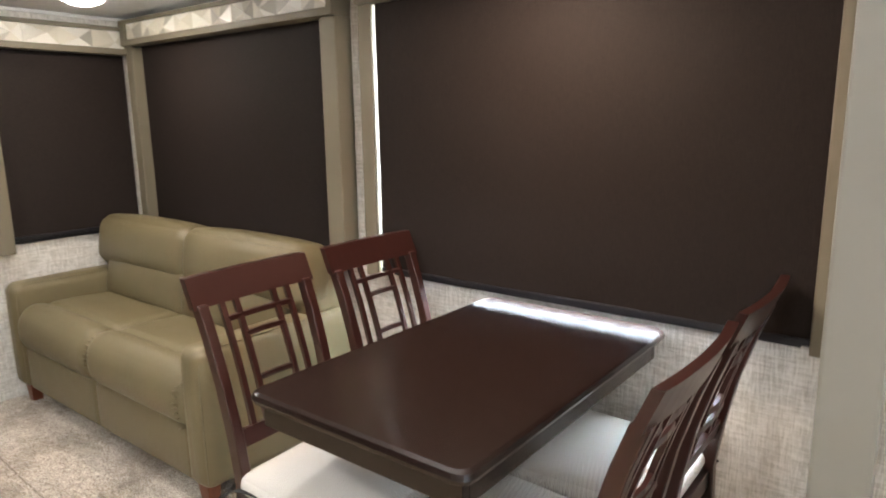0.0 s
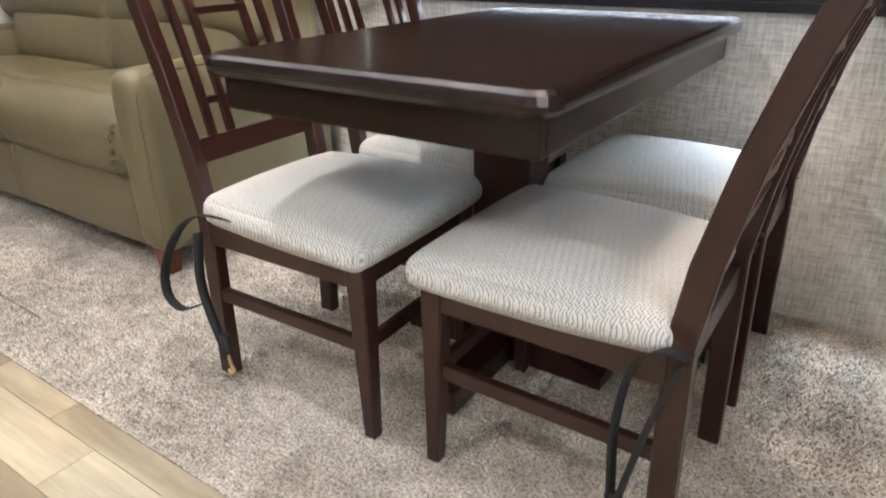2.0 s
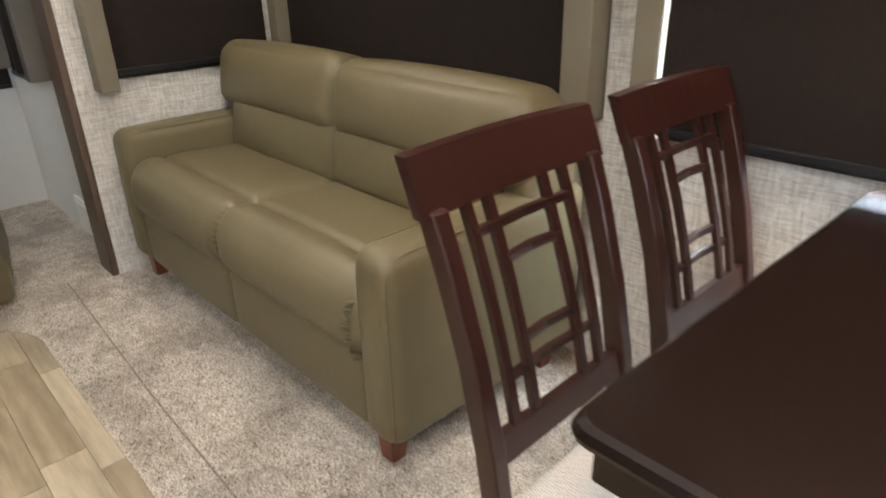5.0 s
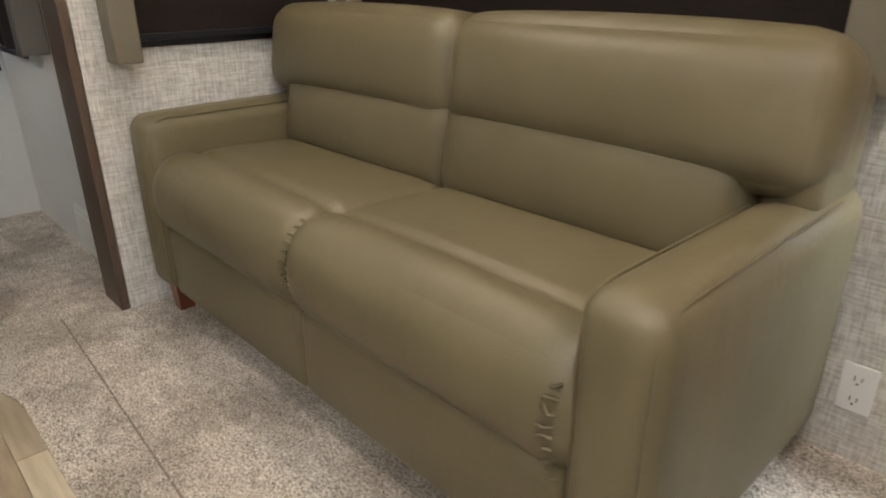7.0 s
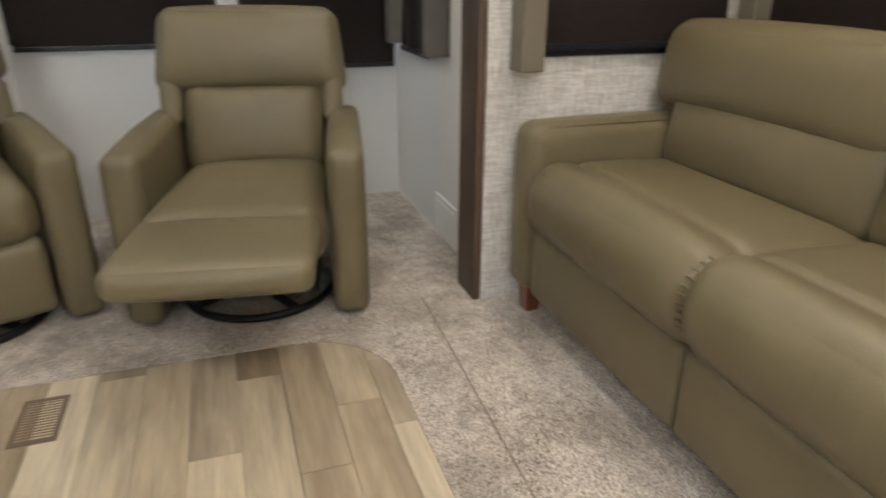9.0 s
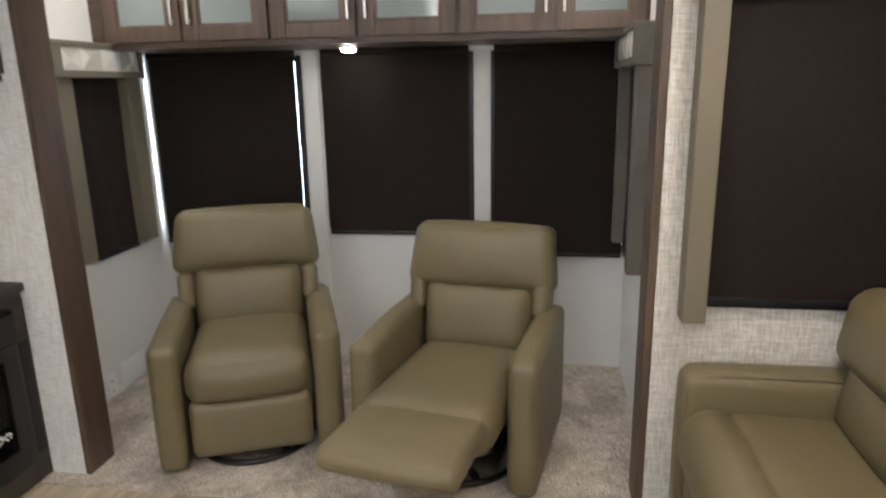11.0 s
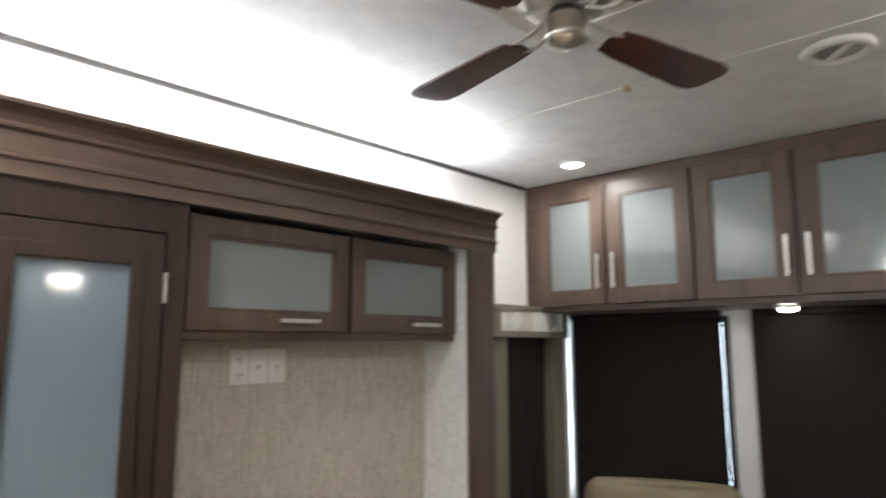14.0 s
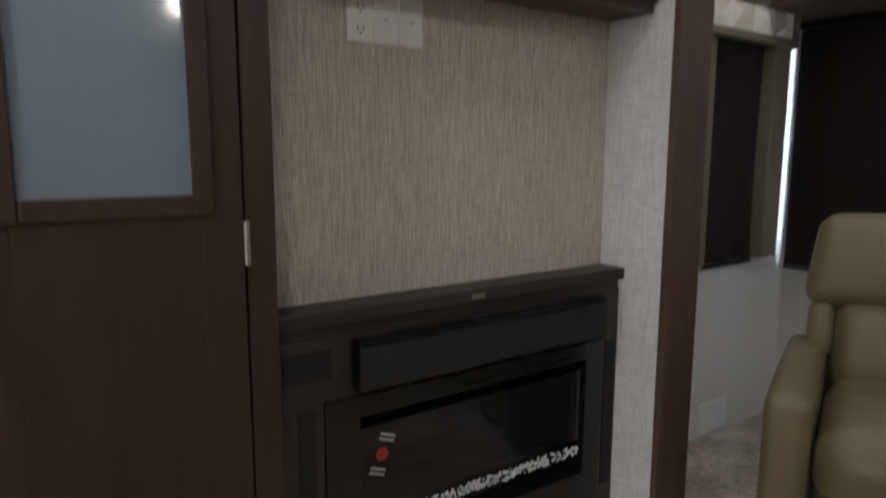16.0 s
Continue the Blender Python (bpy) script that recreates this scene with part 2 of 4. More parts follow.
def seat_material():
    """A pale basket weave: short dark stitches, lying one way and the other by turns."""
    m = material("grey_woven_fabric", (0.55, 0.52, 0.48), 0.85, 0, 0.2)
    ln = m.node_tree.links
    v = coords(m, (1, 1, 1), (0, 0, radians(28)))
    wob = add(m, "ShaderNodeTexNoise", Scale=90.0, Detail=2.0)
    ln.new(v, wob.inputs["Vector"])
    jig = add(m, "ShaderNodeVectorMath")
    jig.operation = "MULTIPLY_ADD"
    ln.new(wob.outputs[1], jig.inputs[0])
    jig.inputs[1].default_value = (0.003, 0.003, 0.0)
    ln.new(v, jig.inputs[2])
    check = add(m, "ShaderNodeTexChecker", Scale=112.0)
    flat = add(m, "ShaderNodeVectorMath")
    flat.operation = "MULTIPLY"
    flat.inputs[1].default_value = (1, 1, 0)
    ln.new(jig.outputs[0], flat.inputs[0])
    ln.new(flat.outputs[0], check.inputs["Vector"])
    lines = []
    for way in ("X", "Y"):
        w = add(m, "ShaderNodeTexWave", Scale=70.0)
        w.bands_direction = way
        ln.new(jig.outputs[0], w.inputs["Vector"])
        lines.append(w.outputs[0])
    weave = mix(m, lines[0], lines[1], check.outputs[1])
    n = noise_tex(m, v, 420, 2, 0.6)
    c = ramp(m, weave, [(0.10, (0.37, 0.34, 0.30)), (0.42, (0.71, 0.685, 0.645))])
    c2 = ramp(m, n, [(0.3, (0.82, 0.82, 0.82)), (0.7, (1.05, 1.05, 1.05))])
    return plug(m, mix(m, c, c2, 1.0, "MULTIPLY"), None, weave, 0.4, 0.0015)


CEILING = ceiling_material()
BLIND = blind_material()
FROST = frosted_material("frosted_cabinet_glass", (0.21, 0.235, 0.232))
FROST_DOOR = frosted_material("frosted_door_glass", (0.17, 0.215, 0.25))
CARPET = carpet_material()
PLANK = plank_material()
SEAT = seat_material()
GLASS_BLACK = material("black_glass", (0.01, 0.01, 0.011), 0.06)
CRYSTAL = material("clear_crystal", (0.75, 0.78, 0.8), 0.08)
CRYSTAL.node_tree.nodes["Principled BSDF"].inputs["Transmission Weight"].default_value = 0.35
WINDOW_GLASS = material("window_glass", (1, 1, 1), 0.02)
WINDOW_GLASS.node_tree.nodes["Principled BSDF"].inputs["Transmission Weight"].default_value = 1.0
FACET_A = material("facet_cream", (0.58, 0.54, 0.45), 0.35)
FACET_B = material("facet_white", (0.72, 0.69, 0.62), 0.3)
FACET_C = material("facet_grey", (0.40, 0.37, 0.31), 0.35)

# ---- mesh tools ----
def box(bm, x0, x1, y0, y1, z0, z1, bevel=0.0, m=None):
    vs = bmesh.ops.create_cube(bm, size=1)["verts"]
    for v in vs:
        v.co = Vector((x0 + (v.co.x + .5) * (x1 - x0), y0 + (v.co.y + .5) * (y1 - y0), z0 + (v.co.z + .5) * (z1 - z0)))
    if bevel:
        es = list({e for v in vs for e in v.link_edges})
        out = bmesh.ops.bevel(bm, geom=es, offset=bevel, segments=2, profile=0.6, affect="EDGES")
        vs = list({v for f in out["faces"] for v in f.verts} | {v for v in vs if v.is_valid})
    if m is not None:
        bmesh.ops.transform(bm, matrix=m, verts=vs)
    return vs


def pillow(bm, size, r, at=(0, 0, 0), m=None, puff=(0, 0, 0), seg=5, warp=None, res=0.04):
    """A soft box: rounded by r, its faces bulging by puff."""
    h = [s / 2 for s in size]
    r = min(r, *h)

    def line(k):
        a = h[k]
        n = max(4, int((2 * a - 2 * r) / res))
        rim = [r * (1 - math.cos(i / seg * math.pi / 2)) for i in range(seg)]
        return [-a + q for q in rim] + [-(a - r) + (2 * a - 2 * r) * i / n for i in range(n + 1)] + [a - q for q in reversed(rim)]

    ls = [line(0), line(1), line(2)]
    made = {}

    def vert(p):
        key = tuple(round(c, 5) for c in p)
        if key in made:
            return made[key]
        inner = Vector([max(-(h[k] - r), min(h[k] - r, p[k])) for k in range(3)])
        d = Vector(p) - inner
        q = inner + (d.normalized() * r if d.length > 1e-9 else d)
        u = [min(1, abs(p[k]) / h[k]) for k in range(3)]
        for k in range(3):
            if puff[k]:
                a, b = (k + 1) % 3, (k + 2) % 3
                q[k] += puff[k] * (1 - u[a] ** 2.5) * (1 - u[b] ** 2.5) * (p[k] / h[k])
        if warp:
            q = warp(q)
        q = q + Vector(at)
        if m is not None:
            q = m @ q
        made[key] = bm.verts.new(q)
        return made[key]

    for k in range(3):
        a, b = (k + 1) % 3, (k + 2) % 3
        for s in (-1, 1):
            for i in range(len(ls[a]) - 1):
                for j in range(len(ls[b]) - 1):
                    quad = []
                    for (ii, jj) in ((i, j), (i + 1, j), (i + 1, j + 1), (i, j + 1)):
                        p = [0, 0, 0]
                        p[k], p[a], p[b] = s * h[k], ls[a][ii], ls[b][jj]
                        quad.append(vert(p))
                    if s < 0:
                        quad.reverse()
                    if len(set(quad)) >= 3:
                        try:
                            bm.faces.new(quad)
                        except ValueError:
                            pass


def lathe(bm, rings, at=(0, 0, 0), n=28):
    """A turned shape from (radius, height) rings."""
    rows = []
    for rad, z in rings:
        rows.append([bm.verts.new((at[0] + rad * math.cos(i * math.tau / n), at[1] + rad * math.sin(i * math.tau / n), at[2] + z)) for i in range(n)])
    for a, b in zip(rows, rows[1:]):
        for i in range(n):
            bm.faces.new((a[i], a[(i + 1) % n], b[(i + 1) % n], b[i]))
    bm.faces.new(list(reversed(rows[0])))
    bm.faces.new(rows[-1])


def bar(bm, a, b, w, d, up=(0, 0, 1), w2=None, d2=None):
    """A straight tapering bar from a to b."""
    a, b = Vector(a), Vector(b)
    t = (b - a).normalized()
    s = t.cross(Vector(up))
    if s.length < 1e-4:
        s = t.cross(Vector((0, 1, 0)))
    s.normalize()
    o = s.cross(t)
    w2, d2 = w2 or w, d2 or d
    r0 = [bm.verts.new(a + s * i * w / 2 + o * j * d / 2) for i, j in ((-1, -1), (1, -1), (1, 1), (-1, 1))]
    r1 = [bm.verts.new(b + s * i * w2 / 2 + o * j * d2 / 2) for i, j in ((-1, -1), (1, -1), (1, 1), (-1, 1))]
    for i in range(4):
        bm.faces.new((r0[i], r0[(i + 1) % 4], r1[(i + 1) % 4], r1[i]))
    bm.faces.new(list(reversed(r0)))
    bm.faces.new(r1)


def sweep(bm, path, w, d, normal=(0, 1, 0)):
    """A band of w by d along a path of points, its width along normal."""
    nrm = Vector(normal).normalized()
    rows = []
    pts = [Vector(p) for p in path]
    for i, p in enumerate(pts):
        t = (pts[min(i + 1, len(pts) - 1)] - pts[max(i - 1, 0)]).normalized()
        o = t.cross(nrm).normalized()
        rows.append([bm.verts.new(p + nrm * a * w / 2 + o * b * d / 2) for a, b in ((-1, -1), (1, -1), (1, 1), (-1, 1))])
    for a, b in zip(rows, rows[1:]):
        for i in range(4):
            bm.faces.new((a[i], a[(i + 1) % 4], b[(i + 1) % 4], b[i]))
    bm.faces.new(list(reversed(rows[0])))
    bm.faces.new(rows[-1])


def profile(bm, outline, axis, a, b):
    """An outline in the two other axes, drawn out along axis from a to b."""
    def put(u, v, w):
        return (w, u, v) if axis == 0 else (u, w, v) if axis == 1 else (u, v, w)
    r0 = [bm.verts.new(put(u, v, a)) for u, v in outline]
    r1 = [bm.verts.new(put(u, v, b)) for u, v in outline]
    n = len(outline)
    for i in range(n):
        bm.faces.new((r0[i], r0[(i + 1) % n], r1[(i + 1) % n], r1[i]))
    bm.faces.new(list(reversed(r0)))
    bm.faces.new(r1)


def glide(pts, n=6):
    """A smooth line through the points."""
    p = [Vector(q) for q in pts]
    p = [2 * p[0] - p[1]] + p + [2 * p[-1] - p[-2]]
    out = []
    for a, b, c, d in zip(p, p[1:], p[2:], p[3:]):
        for i in range(n):
            t = i / n
            out.append(0.5 * (2 * b + (c - a) * t + (2 * a - 5 * b + 4 * c - d) * t * t + (3 * b - a - 3 * c + d) * t ** 3))
    return out + [p[-2]]


def mesh(name, bm, mat, parent=None, smooth=False, at=None):
    bmesh.ops.recalc_face_normals(bm, faces=bm.faces)
    d = bpy.data.meshes.new(name)
    bm.to_mesh(d)
    bm.free()
    d.materials.append(mat)
    if smooth:
        d.shade_smooth()
    o = new(name, d)
    if parent:
        o.parent = parent
    if at is not None:
        o.matrix_basis = at
    return o


def root(name, m, label, category, group=""):
    o = new(name)
    o.empty_display_size = 0.1
    o.matrix_world = m
    return tagged(o, label, category, group)


def solid(name, mat, *boxes, bevel=0.0, parent=None):
    bm = bmesh.new()
    for b in boxes:
        box(bm, *b, bevel=bevel)
    return mesh(name, bm, mat, parent)


def setting(o, label, category=""):
    return tagged(o, label, category or "structure", kind="structure")

# ---- setting ----
CEIL, REAR, LEFT, SLIDE, RIGHT = 2.42, -4.95, -1.60, 1.86, 1.02
END = -3.64          # inner face of the slide-out's end wall
LID = 1.99           # ceiling of the slide-out


def carpet():
    bm = bmesh.new()
    cx, cy, r = -3.54, 0.57, 0.26
    pts = [(REAR, LEFT), (cx, LEFT), (cx, cy - r)]
    pts += [(cx + r - r * math.cos(a * math.pi / 16), cy - r + r * math.sin(a * math.pi / 16)) for a in range(1, 8)]
    pts += [(cx + r, cy), (2.0, cy), (2.0, 1.0), (0.2, 1.0), (0.2, SLIDE + 0.02), (END - 0.03, SLIDE + 0.02), (END - 0.03, 1.03), (REAR, 1.03)]
    lo = [bm.verts.new((x, y, -0.012)) for x, y in pts]
    hi = [bm.verts.new((x, y, 0.0)) for x, y in pts]
    for i in range(len(pts)):
        j = (i + 1) % len(pts)
        bm.faces.new((lo[i], lo[j], hi[j], hi[i]))
    bm.faces.new(hi)
    bm.faces.new(list(reversed(lo)))
    return setting(mesh("carpet_floor", bm, CARPET), "beige speckled cut-pile carpet with a curved edge", "carpet")


carpet()
floor = setting(solid("floor", painted("brown_underlay", (0.16, 0.12, 0.08), 0.7), (-3.9, 2.0, LEFT, 0.9, -0.06, -0.016)), "floor under oak vinyl planks in staggered rows", "floor")
setting(solid("ground", WHITE, (-40, 40, -40, 40, -0.9, -0.7)), "plain pale ground outside the vehicle", "ground")
seam_bm = bmesh.new()
sweep(seam_bm, [(-3.72, 0.775, 0.001), (-3.3, 0.757, 0.001), (-2.7, 0.73, 0.001), (-2.0, 0.715, 0.001)], 0.005, 0.003)
setting(mesh("carpet_seam", seam_bm, painted("carpet_seam_brown", (0.24, 0.195, 0.15), 0.9)), "thin dark seam in the carpet", "carpet seam")


def pierced(name, mat, axis, a0, a1, d0, d1, z0, z1, holes, label):
    """A wall along axis (0: x, 1: y) with openings (from, to, bottom, top)."""
    bm = bmesh.new()

    def put(p, q, lo, hi):
        if q - p > 1e-4 and hi - lo > 1e-4:
            box(bm, *((p, q, d0, d1, lo, hi) if axis == 0 else (d0, d1, p, q, lo, hi)))
    at = a0
    for h0, h1, lo, hi in holes:
        put(at, h0, z0, z1)
        put(h0, h1, z0, lo)
        put(h0, h1, hi, z1)
        at = h1
    put(at, a1, z0, z1)
    return setting(mesh(name, bm, mat), label, "wall")


REAR_WINDOWS = [(-1.56, -0.745, 0.80, 1.68), (-0.575, 0.185, 0.80, 1.68), (0.335, 0.985, 0.80, 1.68)]
pierced("wall_rear", WHITE, 1, LEFT, RIGHT, REAR - 0.1, REAR, -0.05, CEIL, REAR_WINDOWS, "white rear wall with three shaded windows")
pierced("wall_left_rear", FLEECE, 0, REAR - 0.1, -3.80, LEFT - 0.1, LEFT, -0.05, CEIL, [(-4.56, -4.28, 0.86, 1.60)], "off-white side wall behind the television slide-out")
pierced("wall_right_rear", FLEECE, 0, REAR - 0.1, -3.80, RIGHT, RIGHT + 0.1, -0.05, CEIL, [(-4.62, -4.32, 0.86, 1.60)], "off-white side wall beside the sofa slide-out")
pierced("wall_slide_out", LINEN, 0, END - 0.1, 0.30, SLIDE, SLIDE + 0.06, -0.05, LID + 0.1, [(-3.40, -2.08, 0.92, 1.80), (-1.62, -0.16, 0.81, 1.80)], "woven linen wallpaper wall of the slide-out with two windows")
pierced("wall_slide_end", LINEN, 1, 0.963, SLIDE + 0.06, END - 0.06, END, -0.05, LID + 0.1, [(1.15, 1.74, 0.84, 1.80)], "woven linen wallpaper end wall beside the sofa")
setting(solid("wall_slide_far_end", LINEN, (0.14, 0.24, 0.963, SLIDE, -0.05, LID + 0.1)), "linen wallpaper end wall beside the dinette", "wall")
setting(solid("wall_above_slide", WHITE, (-3.80, 2.0, 0.99, 1.09, LID + 0.004, CEIL)), "white wall above the slide-out opening", "wall")
setting(solid("wall_right_front", WHITE, (0.24, 2.0, 0.99, 1.09, -0.05, LID)), "plain white side wall", "wall")
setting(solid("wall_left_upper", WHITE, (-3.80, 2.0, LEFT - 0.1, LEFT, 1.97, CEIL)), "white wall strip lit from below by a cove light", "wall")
setting(solid("wall_left_front", WHITE, (-1.878, 2.0, LEFT - 0.1, LEFT, -0.05, 1.97)), "white side wall beside the pantry", "wall")
pierced("wall_front", WHITE, 1, LEFT - 0.1, 1.1, 2.0, 2.1, -0.05, CEIL, [(-1.0, -0.1, 0.95, 1.75)], "plain white cross wall with a window")
setting(solid("wall_television_recess", LINEN_TV, (-3.63, -2.43, -1.60, -1.51, -0.05, 1.97)), "grey-beige streaked wallpaper in the television recess", "wall")
setting(solid("wall_recess_side", LINEN_PALE, (-3.80, -3.62, -1.60, -1.275, -0.05, 1.97)), "pale wallpaper return of the television recess", "wall")
setting(solid("ceiling", CEILING, (REAR - 0.1, 2.1, LEFT - 0.1, 1.1, CEIL, CEIL + 0.1)), "mottled white ceiling panels", "ceiling")
setting(solid("ceiling_slide_out", CEILING, (END - 0.06, 0.30, 0.99, SLIDE + 0.06, LID, LID + 0.1)), "low mottled white ceiling over the slide-out", "ceiling")
setting(solid("ceiling_recess", WHITE, (-3.80, -1.83, -1.60, -1.275, 1.975, 2.0)), "white panel over the pantry and television recess", "ceiling")
bm = bmesh.new()
for x in (-3.56, -1.15):
    box(bm, x - 0.014, x + 0.014, LEFT, 0.98, CEIL - 0.005, CEIL - 0.0005, 0.002)
setting(mesh("ceiling_batten", bm, WHITE), "thin white batten over a ceiling joint", "batten")
setting(solid("trim_ceiling", DARKTRIM, (REAR + 0.47, 2.0, LEFT, LEFT + 0.014, CEIL - 0.018, CEIL - 0.001)), "thin dark trim where wall meets ceiling", "trim")
setting(solid("trim_slide_ceiling", WHITEPLASTIC, (END, 0.14, SLIDE - 0.016, SLIDE, LID - 0.016, LID - 0.001), (END, END + 0.016, 0.99, SLIDE - 0.02, LID - 0.016, LID - 0.001)), "thin white trim at the slide-out ceiling", "trim")
bm = bmesh.new()
box(bm, REAR, REAR + 0.012, -0.70, -0.62, 0.02, 1.74)
setting(mesh("trim_rear", bm, WHITEPLASTIC), "white vertical strip between the rear windows", "trim")

# slide-out casing: posts and moulded fascias
bm = bmesh.new()
box(bm, -3.80, END - 0.003, 0.935, 0.962, 0.0, 1.965, 0.004)
setting(mesh("trim_post", bm, CABINET), "dark brown wooden post at the sofa slide-out", "trim")
bm = bmesh.new()
box(bm, -3.77, -3.615, -1.274, -1.25, 0.0, 1.955, 0.004)
setting(mesh("trim_post", bm, CABINET), "dark brown wooden post at the television recess", "trim")
bm = bmesh.new()
box(bm, 0.032, 0.112, 0.90, 0.962, 0.0, 1.965, 0.006)
setting(mesh("trim_post", bm, POSTGREY), "beige edge post at the end of the dinette slide-out", "trim")


def fascia(face, out, z0, z1, x0, x1, name, label):
    """A moulded fascia with steps and a crown; out: +1 or -1, the way it faces in y."""
    h = z1 - z0
    steps = [(0, 0), (0.022, 0), (0.022, 0.22), (0.03, 0.24), (0.03, 0.30), (0.022, 0.32), (0.022, 0.60), (0.032, 0.64), (0.032, 0.70),
             (0.024, 0.72), (0.030, 0.84), (0.048, 0.92), (0.056, 0.93), (0.056, 1.0), (0, 1.0)]
    bm = bmesh.new()
    profile(bm, [(face + out * d, z0 + h * k) for d, k in steps], 0, x0, x1)
    return setting(mesh(name, bm, CABINET_X), label, "fascia")


fascia(-1.275, 1, 1.955, 2.125, -3.79, 2.0, "trim_crown", "dark brown crown moulding over pantry and recess")
fascia(0.985, -1, 1.965, 2.30, -4.47, 2.0, "trim_fascia", "dark brown moulded fascia over the sofa slide-out")
setting(solid("trim_crown_shelf", WHITE, (-3.80, 2.0, LEFT, -1.276, 2.10, 2.12)), "white ledge behind the crown moulding", "trim")

# ---- windows, shades and valances ----
def window_unit(m, x0, x1, z0, z1, label):
    """Local x along the wall, the room towards -y, the wall's face at y = 0."""
    w = root("window", m, label, "window")
    w["kind"] = "structure"
    bm = bmesh.new()
    f = 0.03
    for b in ((x0 - f, x1 + f, z0 - f, z0), (x0 - f, x1 + f, z1, z1 + f), (x0 - f, x0, z0, z1), (x1, x1 + f, z0, z1)):
        box(bm, b[0], b[1], -0.014, 0.03, b[2], b[3], 0.004)
    mesh("frame", bm, BLACKFRAME, w)
    bm = bmesh.new()
    box(bm, x0, x1, 0.016, 0.02, z0, z1)
    g = mesh("pane", bm, WINDOW_GLASS, w)
    g.visible_shadow = False
    return w


def shade(m, x0, x1, z0, z1, y=-0.03, wave=0.004):
    """A lowered roller shade with its bottom bar."""
    s = root("roller_shade", m, "dark brown roller shade pulled down over a window", "window shade", "lowered window shades")
    bm = bmesh.new()
    nx, nz = 14, 10
    rows = []
    for side in (0, 0.0025):
        rows.append([[bm.verts.new((x0 + (x1 - x0) * i / nx, y + side + wave * math.sin(i * 0.9 + j * 0.35) * (1 - j / nz) ** 0.5, z0 + (z1 - z0) * j / nz)) for i in range(nx + 1)] for j in range(nz + 1)])
    for g in rows:
        for j in range(nz):
            for i in range(nx):
                bm.faces.new((g[j][i], g[j][i + 1], g[j + 1][i + 1], g[j + 1][i]))
    mesh("cloth", bm, BLIND, s, True)
    bm = bmesh.new()
    box(bm, x0, x1, y - 0.007, y + 0.009, z0 - 0.02, z0, 0.004)
    mesh("bottom_bar", bm, BLACKFRAME, s)
    bm = bmesh.new()
    lathe(bm, [(0.018, x0), (0.018, x1)], n=12)
    roll = mesh("roller", bm, BLIND, s, True)
    roll.matrix_basis = Matrix(((0, 0, 1, 0), (1, 0, 0, y), (0, 1, 0, z1), (0, 0, 0, 1)))
    return s


def valance(m, x0, x1, zb, zt, legs, foot, mat=VALANCE, depth=0.09, legw=0.07, facet=True, ext=0.0):
    """A box valance with a faceted inset and padded legs. ext: how far the head runs past the legs."""
    v = root("window_valance", m, "taupe window valance with a faceted cream inset and side legs", "valance", "window valances")
    bm = bmesh.new()
    box(bm, x0 - ext, x1 + ext, -depth - 0.02, -0.001, zb, zb + 0.032, 0.005)
    box(bm, x0 - ext, x1 + ext, -depth - 0.02, -0.001, zt - 0.022, zt, 0.005)
    box(bm, x0 - ext, x0 - ext + 0.06, -depth - 0.0195, -0.001, zb + 0.03, zt - 0.02)
    box(bm, x1 + ext - 0.03, x1 + ext, -depth - 0.0195, -0.001, zb + 0.03, zt - 0.02)
    box(bm, x0 + 0.004, x1 - 0.004, -depth - 0.004, -0.002, zb + 0.028, zt - 0.018)
    mesh("head", bm, mat, v)
    if facet:
        bm = bmesh.new()
        a0, a1, b0, b1 = x0 - ext + 0.06, x1 + ext - 0.03, zb + 0.032, zt - 0.022
        n = max(1, round((a1 - a0) / 0.16))
        yy = -depth - 0.006
        rnd = random.Random(int(abs(a1 * 100)))
        for i in range(n):
            u0, u1 = a0 + (a1 - a0) * i / n, a0 + (a1 - a0) * (i + 1) / n
            c = bm.verts.new((u0 + (u1 - u0) * rnd.uniform(0.3, 0.7), yy - 0.011, b0 + (b1 - b0) * rnd.uniform(0.3, 0.7)))
            ring = [bm.verts.new(p) for p in ((u0, yy, b0), ((u0 + u1) / 2, yy, b0), (u1, yy, b0), (u1, yy, b1), ((u0 + u1) / 2, yy, b1), (u0, yy, b1))]
            for k in range(6):
                f = bm.faces.new((ring[k], ring[(k + 1) % 6], c))
                f.material_index = rnd.choice((0, 0, 1, 1, 2))
        d = mesh("faceted_inset", bm, FACET_A, v)
        d.data.materials.append(FACET_B)
        d.data.materials.append(FACET_C)
    for k in legs:
        bm = bmesh.new()
        a = x0 if k < 0 else x1 - legw
        box(bm, a, a + legw, -depth, -0.001, foot, zb, 0.006)
        mesh("leg", bm, mat, v)
    return v


M_SLIDE = pose(0, SLIDE, 0)
M_END = pose(END, 0, 0, 0, 0, 90)                 # local x is world y, room towards +x
M_REAR = pose(REAR, 0, 0, 0, 0, 90)
M_LEFT = pose(0, LEFT, 0, 0, 0, 180)              # local x is world -x
M_RIGHT = pose(0, RIGHT, 0)
M_FRONT = pose(2.0, 0, 0, 0, 0, -90)
window_unit(M_FRONT, 0.1, 1.0, 0.95, 1.75, "black-framed window in the cross wall")
window_unit(M_SLIDE, -3.40, -2.08, 0.92, 1.80, "black-framed window behind the sofa")
window_unit(M_SLIDE, -1.62, -0.16, 0.81, 1.80, "black-framed window at the dinette")
window_unit(M_END, 1.15, 1.74, 0.84, 1.80, "black-framed window in the slide-out's end wall")
shade(M_SLIDE, -3.47, -1.965, 0.80, 1.88)
shade(M_SLIDE, -1.655, -0.10, 0.828, 1.93, -0.075)
shade(M_END, 1.11, 1.79, 0.85, 1.86, -0.03)
